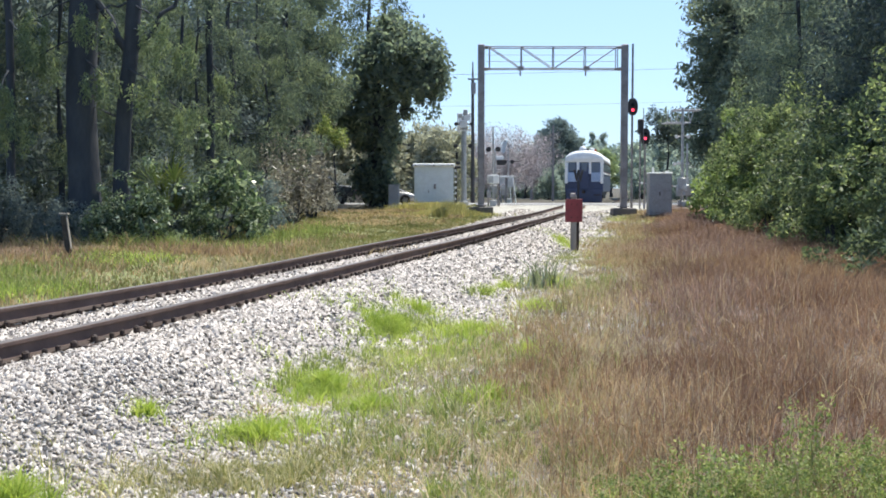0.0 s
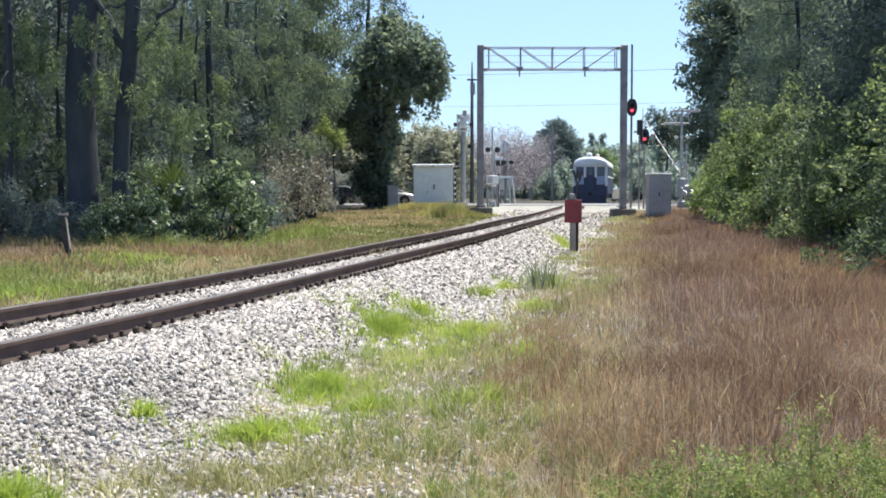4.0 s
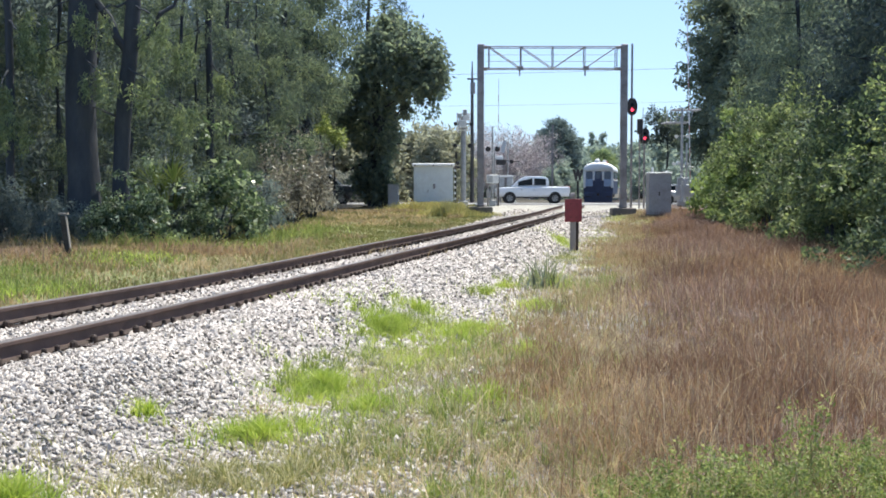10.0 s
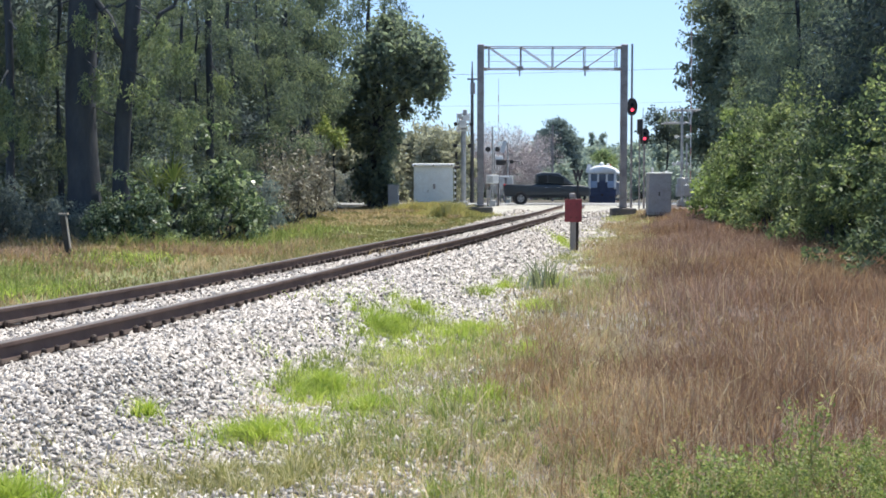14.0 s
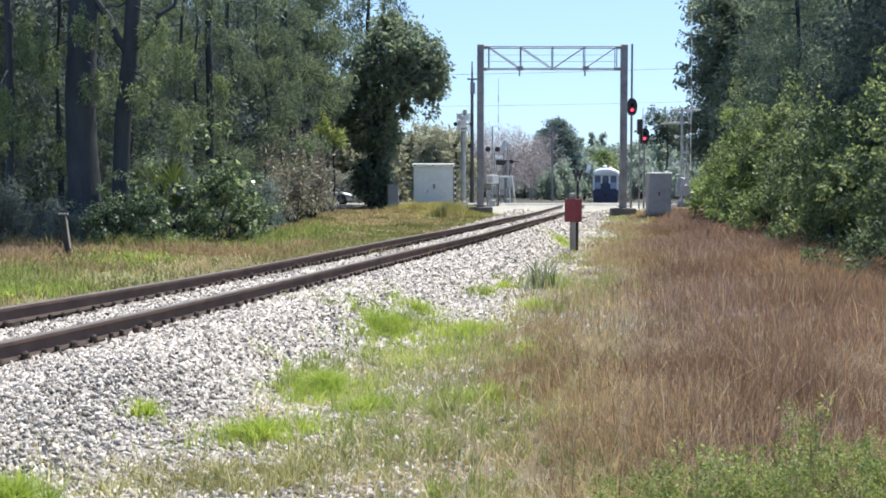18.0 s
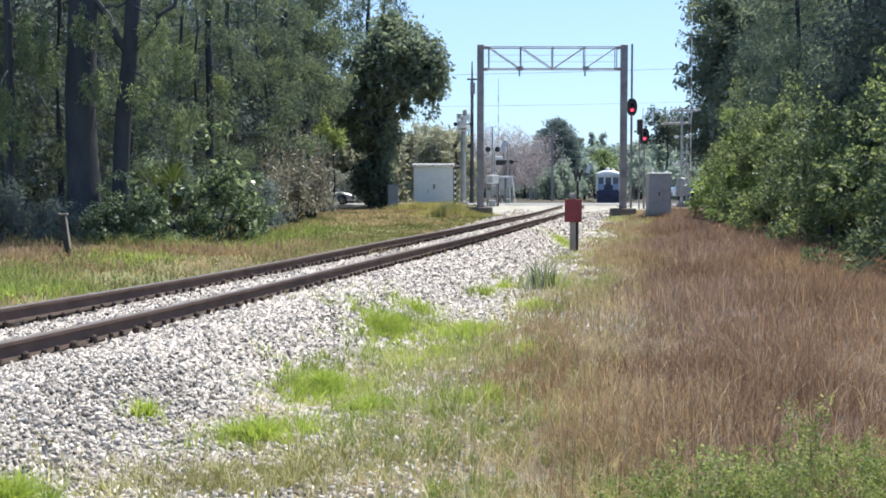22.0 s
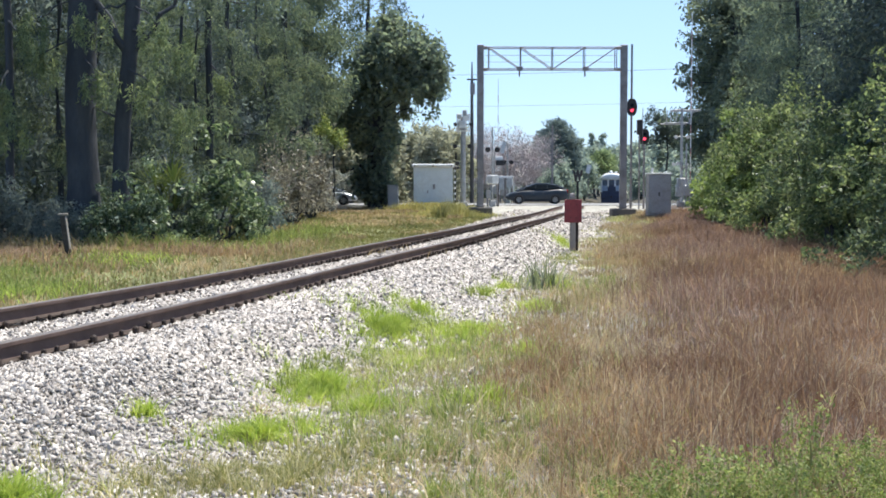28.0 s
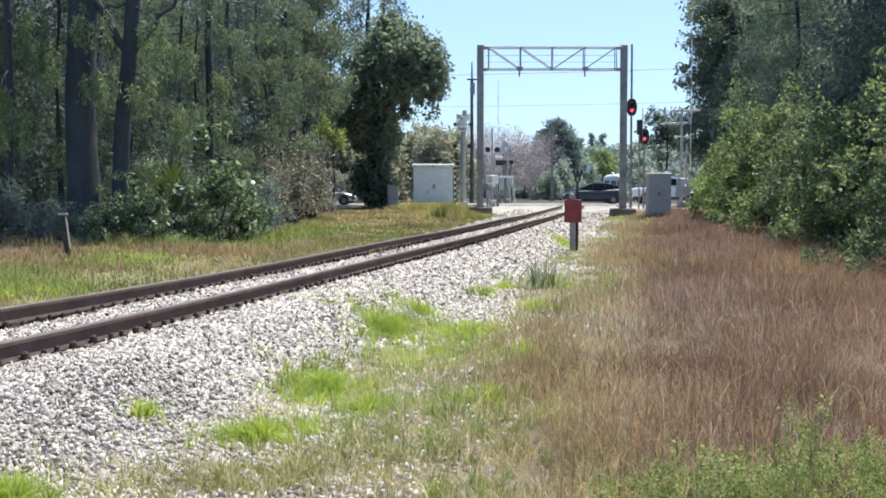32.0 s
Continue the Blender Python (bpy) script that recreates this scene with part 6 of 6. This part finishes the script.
def car(kind, paint, label, category, tall=1.0, long=1.0):
    """A road vehicle heading +x, its origin on the road under its middle."""
    c = dict(CARS[kind])
    for key in ("body", "cabin"):
        c[key] = [(x * long, z0 * tall, z1 * tall, w) for x, z0, z1, w in c[key]]
    c["r"] *= tall ** .5
    c["L"] *= long
    c["win"] = [(x0 * long, x1 * long) for x0, x1 in c["win"]]
    c["axle"] = [x * long for x in c["axle"]]
    root = thing("car" if kind == "sedan" else "pickup_truck", (0, 0, 0), label, category)
    body = part("body", loft([section(*s, .9 if kind == "sedan" else .97) for s in c["body"]]), M[paint], root)
    for f in body.data.polygons:
        f.use_smooth = True
    cab = part("cabin", loft([section(x, a, b, w, .94) for x, a, b, w in c["cabin"]]), M[paint], root)
    w, r = c["w"], c["r"]

    def roof_at(x):
        st = c["cabin"]
        for (x0, a0, b0, w0), (x1, a1, b1, w1) in zip(st[:-1], st[1:]):
            if x0 <= x <= x1:
                t = (x - x0) / (x1 - x0)
                return a0 + (a1 - a0) * t, b0 + (b1 - b0) * t, w0 + (w1 - w0) * t
        return st[-1][1:]
    for s in (-1, 1):
        for x0, x1 in c["win"]:
            ring = []
            for x, f in ((x0, .2), (x1, .2), (x1, .82), (x0, .82)):
                a, b, ww = roof_at(x)
                ww = ww * (.985 if f < .5 else .97) + .012
                ring.append(Vector((x, s * ww, a + (b - a) * f)))
            part("side_window", loft([ring, [p + Vector((0, s * .012, 0)) for p in ring]]), M["glass"], cab, "dark side window")
        for x in c["axle"]:
            wheel_parts(root, x, s * (w - .075), r)
            arch = rod((x, s * (w - .10), r + .03), (x, s * (w + .004), r + .03), r * 1.17, n=20)
            part("wheel_arch", arch, M["black"], root)
        part("mirror", box((c["cabin"][-1][0] - .35, s * (w + .06), c["cabin"][-1][1] + .1), (.14, .16, .13), .03), M[paint], root)
        part("headlight", box((c["L"] / 2 - .2, s * w * .66, c["body"][-1][2] - .02), (.26, .34, .13), .03), M["head"], root, "clear headlight")
        part("tail_light", box((-c["L"] / 2 + .07, s * w * .80, c["body"][0][2] + .02), (.16, .16, .26), .03), M["tail"], root, "red tail light")
        for x in ((-.45, .4) if kind == "sedan" else (-.1, .85)):
            part("door_handle", box((x, s * (w + .008), c["cabin"][-1][1] - .12), (.16, .03, .03), .006), M["chrome"], root)
    part("rocker", box((0, 0, c["body"][3][1] - .02), (c["L"] * .52, w * 1.85, .1), .02), M["black"], root)
    for sgn in (1, -1):
        part("bumper", box((sgn * (c["L"] / 2 - .02), 0, c["body"][0][1] + .05), (.12, w * 1.6, .2), .04), M["chrome"] if kind != "sedan" else M[paint], root)
    st = c["cabin"]
    # windscreen and rear glass
    for (x0, x1, fl) in ((st[-1][0], st[-2][0], 1), (st[0][0], st[1][0], 0)):
        za, zb = (st[-1][2], st[-2][2]) if fl else (st[0][2], st[1][2])
        wa, wb = (st[-1][3], st[-2][3]) if fl else (st[0][3], st[1][3])
        o = Vector((.015 if fl else -.015, 0, .012))
        ring = [Vector((x0, -wa * .72, za)) + o, Vector((x0, wa * .72, za)) + o, Vector((x1, wb * .72, zb)) + o, Vector((x1, -wb * .72, zb)) + o]
        part("windscreen" if fl else "rear_window", loft([ring, [p + Vector((0, 0, .01)) for p in ring]]), M["glass"], cab)
    if c["rails"]:
        part("bed_liner", box((c["cabin"][0][0] / 2 - c["L"] / 4, 0, 1.205 * tall + .012), (c["L"] / 2 + c["cabin"][0][0] - .16, 1.6, .03), .01), M["black"], root, "dark open load bed")
    return root


def wheel_list(root):
    return [o for o in root.children if o.name.startswith("wheel") and o.data is None]


def rail_car():
    """The departing rail coach, its rear face at the origin, heading +x."""
    t = thing("rail_coach", (0, 0, 0), "blue and white vintage rail coach with a rounded white roof", "train")
    L, w = 17.0, 1.48
    part("body", box((L / 2, 0, 1.55), (L - .1, w * 2, 1.5), .06), M["t_blue"], t, "blue lower body")
    part("underframe", box((L / 2, 0, .68), (L - 1, 2.3, .34), .03), M["black"], t)
    # roof: arched section, its end rolled down
    rings = []
    for x, k in ((-.06, .60), (.05, .82), (.3, .95), (.8, 1.0), (L - .8, 1.0), (L - .2, .9), (L, .6)):
        ring = [Vector((x, w * 1.02 * math.cos(a) * (.9 + .1 * k), 3.28 + .78 * k * math.sin(a) ** .8)) for a in np.linspace(0, math.pi, 15)]
        rings.append([Vector((x, w * 1.02 * (.9 + .1 * k), 3.12))] + ring + [Vector((x, -w * 1.02 * (.9 + .1 * k), 3.12))])
    roof = part("roof", loft(rings), M["white"], t, "rounded white roof")
    for f in roof.data.polygons:
        f.use_smooth = True
    # side walls above the belt
    for s in (-1, 1):
        part("side_wall", box((L / 2, s * (w - .05), 2.72), (L - .3, .08, .84), .01), M["t_side"] if s < 0 else M["t_pale"], t)
        part("belt_rail", box((L / 2, s * (w + .01), 2.27), (L - .3, .05, .12), .01), M["white"], t)
        for i in range(9):
            part("side_window", box((1.6 + i * 1.7, s * (w - .004), 2.75), (1.1, .03, .62), .02), M["t_glass"], t)
        part("corner_post", box((.05, s * (w - .10), 2.35), (.2, .24, 1.75), .05), M["white"], t, "white corner post")
    # rear face
    part("rear_wall", box((.06, 0, 2.7), (.06, w * 1.9, .9), .01), M["t_pale"], t)
    for yy, ww in ((-.90, .62), (0.0, .62), (.90, .62)):
        part("rear_window", box((.015, yy, 2.78), (.04, ww, .84), .05), M["t_glass"], t, "dark rear window")
    for yy in (-.47, .47):
        part("pillar", box((.0, yy, 2.72), (.06, .20, 1.0), .02), M["white"], t, "white pillar")
    for yy in (-.92, .92):
        part("panel", box((.0, yy, 1.98), (.05, .74, .72), .03), M["t_pale"], t, "pale blue panel")
    d = part("door", box((-.02, 0, 1.85), (.05, .66, 1.9), .02), M["t_blue"], t, "dark blue end door")
    part("door_window", box((-.05, 0, 2.7), (.02, .44, .6), .03), M["t_glass"], d)
    part("valance", box((-.02, 0, .56), (.1, w * 1.9, 1.04), .03), M["t_blue"], t)
    part("coupler", box((-.3, 0, .85), (.6, .22, .24), .04), M["iron"], t)
    for yy in (-1.0, 1.0):
        part("buffer_step", box((-.1, yy, .62), (.25, .5, .06), .01), M["iron"], t)
    # roof gear
    dome = part("roof_vent", loft([[Vector((.55 + a * math.cos(q), .12 + a * math.sin(q), z)) for q in np.linspace(0, 6.283, 12, endpoint=False)] for a, z in ((.3, 4.0), (.3, 4.12), (.22, 4.28), (.1, 4.36))]), M["white"], t, "white roof dome")
    part("roof_vent", box((1.6, -.55, 4.1), (.5, .34, .3), .06), M["white"], t)
    part("roof_light", rod((1.2, -.82, 3.9), (1.2, -.82, 4.15), .1, .07, 10), M["amber"], t, "orange marker light")
    part("roof_horn", rod((.9, -.25, 4.1), (.4, -.25, 4.12), .05, .09, 10), M["iron"], t)
    for xb in (2.6, L - 2.6):
        part("bogie", box((xb, 0, .5), (2.6, 2.0, .35), .04), M["black"], t)
        for dx in (-.95, .95):
            for s in (-1, 1):
                whl = part("wheel", rod((0, -.07, 0), (0, .07, 0), .42, n=18), M["iron"], t)
                whl.matrix_basis = pose(xb + dx, s * .755, .42)
    return t


def drive(root, rows, r=.36, fine=True):
    """Key a vehicle along the road, its wheels rolling. rows: seconds, x, y, heading in degrees (0 is to the right, 180 to the left)."""
    walk(root, [(t, pose(x, y, .1, 0, 0, h)) for t, x, y, h in rows])
    ts = np.array([q[0] for q in rows])
    xs = np.array([q[1] for q in rows])
    sgn = 1 if rows[0][3] == 0 else -1
    for wh in wheel_list(root):
        p = wh.matrix_basis.translation.copy()
        keys, last, t = [(0.0, 0.0)], 0.0, 0.0
        f = 0
        while f < 960:
            f += 1
            t = f / 30
            ang = sgn * (np.interp(t, ts, xs) - xs[0]) / r
            if abs(ang - last) > .95 or f == 960:
                keys.append((t, ang))
                last = ang
        walk(wh, [(t, pose(p.x, p.y, p.z, 0, math.degrees(a), 0)) for t, a in keys])


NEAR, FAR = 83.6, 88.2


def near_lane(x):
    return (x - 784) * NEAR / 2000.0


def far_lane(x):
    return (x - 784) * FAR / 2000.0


def coach_pose(t):
    y = 92 + 2.75 * t - .011 * t * t
    s = float(track_slope(y))
    return pose(float(track_x(y)), y, float(rail_z(y)), 0, 0, math.degrees(math.atan2(1, s)))


def motions():
    walk(coach, [(t, coach_pose(t)) for t in range(0, 33, 2)])
    # right gate rises from about 2 s to 11 s, the left one likewise
    for arm, turn, keys in ((arm_right, 7.5, [(0, 88), (2.0, 84), (3, 76), (4.2, 60), (6, 39), (7, 28), (9, 10), (10, 5), (12, 1), (32, 0)]),
                      (arm_left, 0, [(0, -88), (2.0, -84), (3, -76), (4.2, -60), (6, -34), (7, -20), (9, -4), (10, -1), (12, 0), (32, 0)])):
        walk(arm, [(t, pose(0, 0, 1.3, -a, 0, turn)) for t, a in keys])
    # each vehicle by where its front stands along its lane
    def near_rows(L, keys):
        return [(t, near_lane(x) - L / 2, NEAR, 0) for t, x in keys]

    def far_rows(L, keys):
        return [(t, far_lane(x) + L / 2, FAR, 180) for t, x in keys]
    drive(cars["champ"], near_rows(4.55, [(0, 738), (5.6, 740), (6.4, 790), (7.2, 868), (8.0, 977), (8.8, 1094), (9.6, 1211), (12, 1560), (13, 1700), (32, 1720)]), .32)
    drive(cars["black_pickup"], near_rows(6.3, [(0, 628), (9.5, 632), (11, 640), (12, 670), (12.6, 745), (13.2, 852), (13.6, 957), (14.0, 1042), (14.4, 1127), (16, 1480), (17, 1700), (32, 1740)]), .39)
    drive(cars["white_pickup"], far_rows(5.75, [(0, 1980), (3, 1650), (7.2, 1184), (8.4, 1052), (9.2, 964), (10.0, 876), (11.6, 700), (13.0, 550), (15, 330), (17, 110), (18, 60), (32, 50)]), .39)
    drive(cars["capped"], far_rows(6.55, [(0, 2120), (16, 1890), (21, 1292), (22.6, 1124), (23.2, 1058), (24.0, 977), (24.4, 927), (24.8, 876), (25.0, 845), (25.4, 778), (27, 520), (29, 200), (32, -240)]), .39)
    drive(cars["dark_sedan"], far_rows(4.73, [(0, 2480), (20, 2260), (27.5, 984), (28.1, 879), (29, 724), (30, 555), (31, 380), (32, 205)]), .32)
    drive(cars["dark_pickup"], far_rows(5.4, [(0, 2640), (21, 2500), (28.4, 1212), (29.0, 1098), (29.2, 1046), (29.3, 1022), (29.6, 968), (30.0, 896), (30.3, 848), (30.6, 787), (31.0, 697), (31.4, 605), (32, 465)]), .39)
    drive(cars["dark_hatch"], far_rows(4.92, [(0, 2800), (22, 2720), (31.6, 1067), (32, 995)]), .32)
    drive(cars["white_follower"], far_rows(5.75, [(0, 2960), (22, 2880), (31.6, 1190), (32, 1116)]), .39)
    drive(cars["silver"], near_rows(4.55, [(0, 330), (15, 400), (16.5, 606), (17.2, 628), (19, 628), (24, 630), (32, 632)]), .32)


# ---- build ----
build_ground()
build_road()
gantry()
colour_light("signal_mast", 11.05, 66.5, 5.55, 6.52, 5.85, 9.7, True, "tall signal mast with a black head showing red")
colour_light("signal_mast", 13.05, 73.5, 4.15, 5.15, 4.5, 5.0, True, "lower signal mast with a black head showing red")
bs = thing("signal_mast", (12.45, 71.8, on_land(12.45, 71.8)), "signal head turned away on a slim mast", "signal")
part("mast", rod((0, 0, 0), (0, 0, 4.9), .05, .05, 8), M["galv"], bs)
part("lamp_case", box((0, 0, 5.2), (.32, .3, .95), .04), M["black"], bs, "back of a dark lamp case")
part("finial", rod((.22, .1, 3.9), (.22, .1, 6.4), .025, n=6), M["galv"], bs)
crossing_masts()
gate_right, arm_right = gate(16.9, 78.6, on_land(16.9, 78.6), 12.2, "railway crossing gate with a long boom swinging upright")
gate_left, arm_left = gate(4.25, 93.2, on_land(4.25, 93.2), 9.0, "railway crossing gate with a white and red boom swinging upright")
cabinets()
w_sign()
small_things()
coach = rail_car()
for piece in coach.children:
    piece.matrix_basis = Matrix.Diagonal((1, 1.04, 1.06, 1)) @ piece.matrix_basis
cars = dict(champ=car("sedan", "c_champ", "champagne sedan crossing the railway", "car"),
            white_pickup=car("pickup", "c_white", "white crew-cab pickup truck crossing the railway", "pickup truck", 1.07),
            black_pickup=car("longbed", "c_navy", "black extended-cab pickup truck crossing the railway", "pickup truck", 1.2),
            capped=car("capped", "c_white", "white pickup truck with a covered load bed", "pickup truck", 1.15, 1.12),
            dark_sedan=car("sedan", "c_navy", "dark blue sedan on the crossing road", "car", 1.1, 1.04),
            dark_pickup=car("pickup", "c_navy", "dark pickup truck on the crossing road", "pickup truck", 1.08),
            dark_hatch=car("sedan", "c_navy", "near-black sedan driving towards the crossing", "car", 1.12, 1.08),
            white_follower=car("pickup", "c_white", "white pickup truck following a dark sedan", "pickup truck", 1.08),
            silver=car("sedan", "c_silver", "silver sedan on the road behind the trees", "car"))
plant_left_wood()
big_trunks()
plant_oak()
understorey()
plant_right()
plant_far()
far_woods()
grow_grass()
weeds()
stones("ballast", 5.8, 10.5, 1600, .0235, seed=1)
stones("ballast", 10.5, 14, 1500, .0235, seed=5, fine=False)
stones("ballast", 14, 24, 800, .031, seed=2, fine=False)
stones("ballast", 24, 42, 330, .042, seed=3, fine=False)
stones("ballast", 42, 70, 140, .052, seed=4, fine=False)
loose_stones(build_track())
motions()
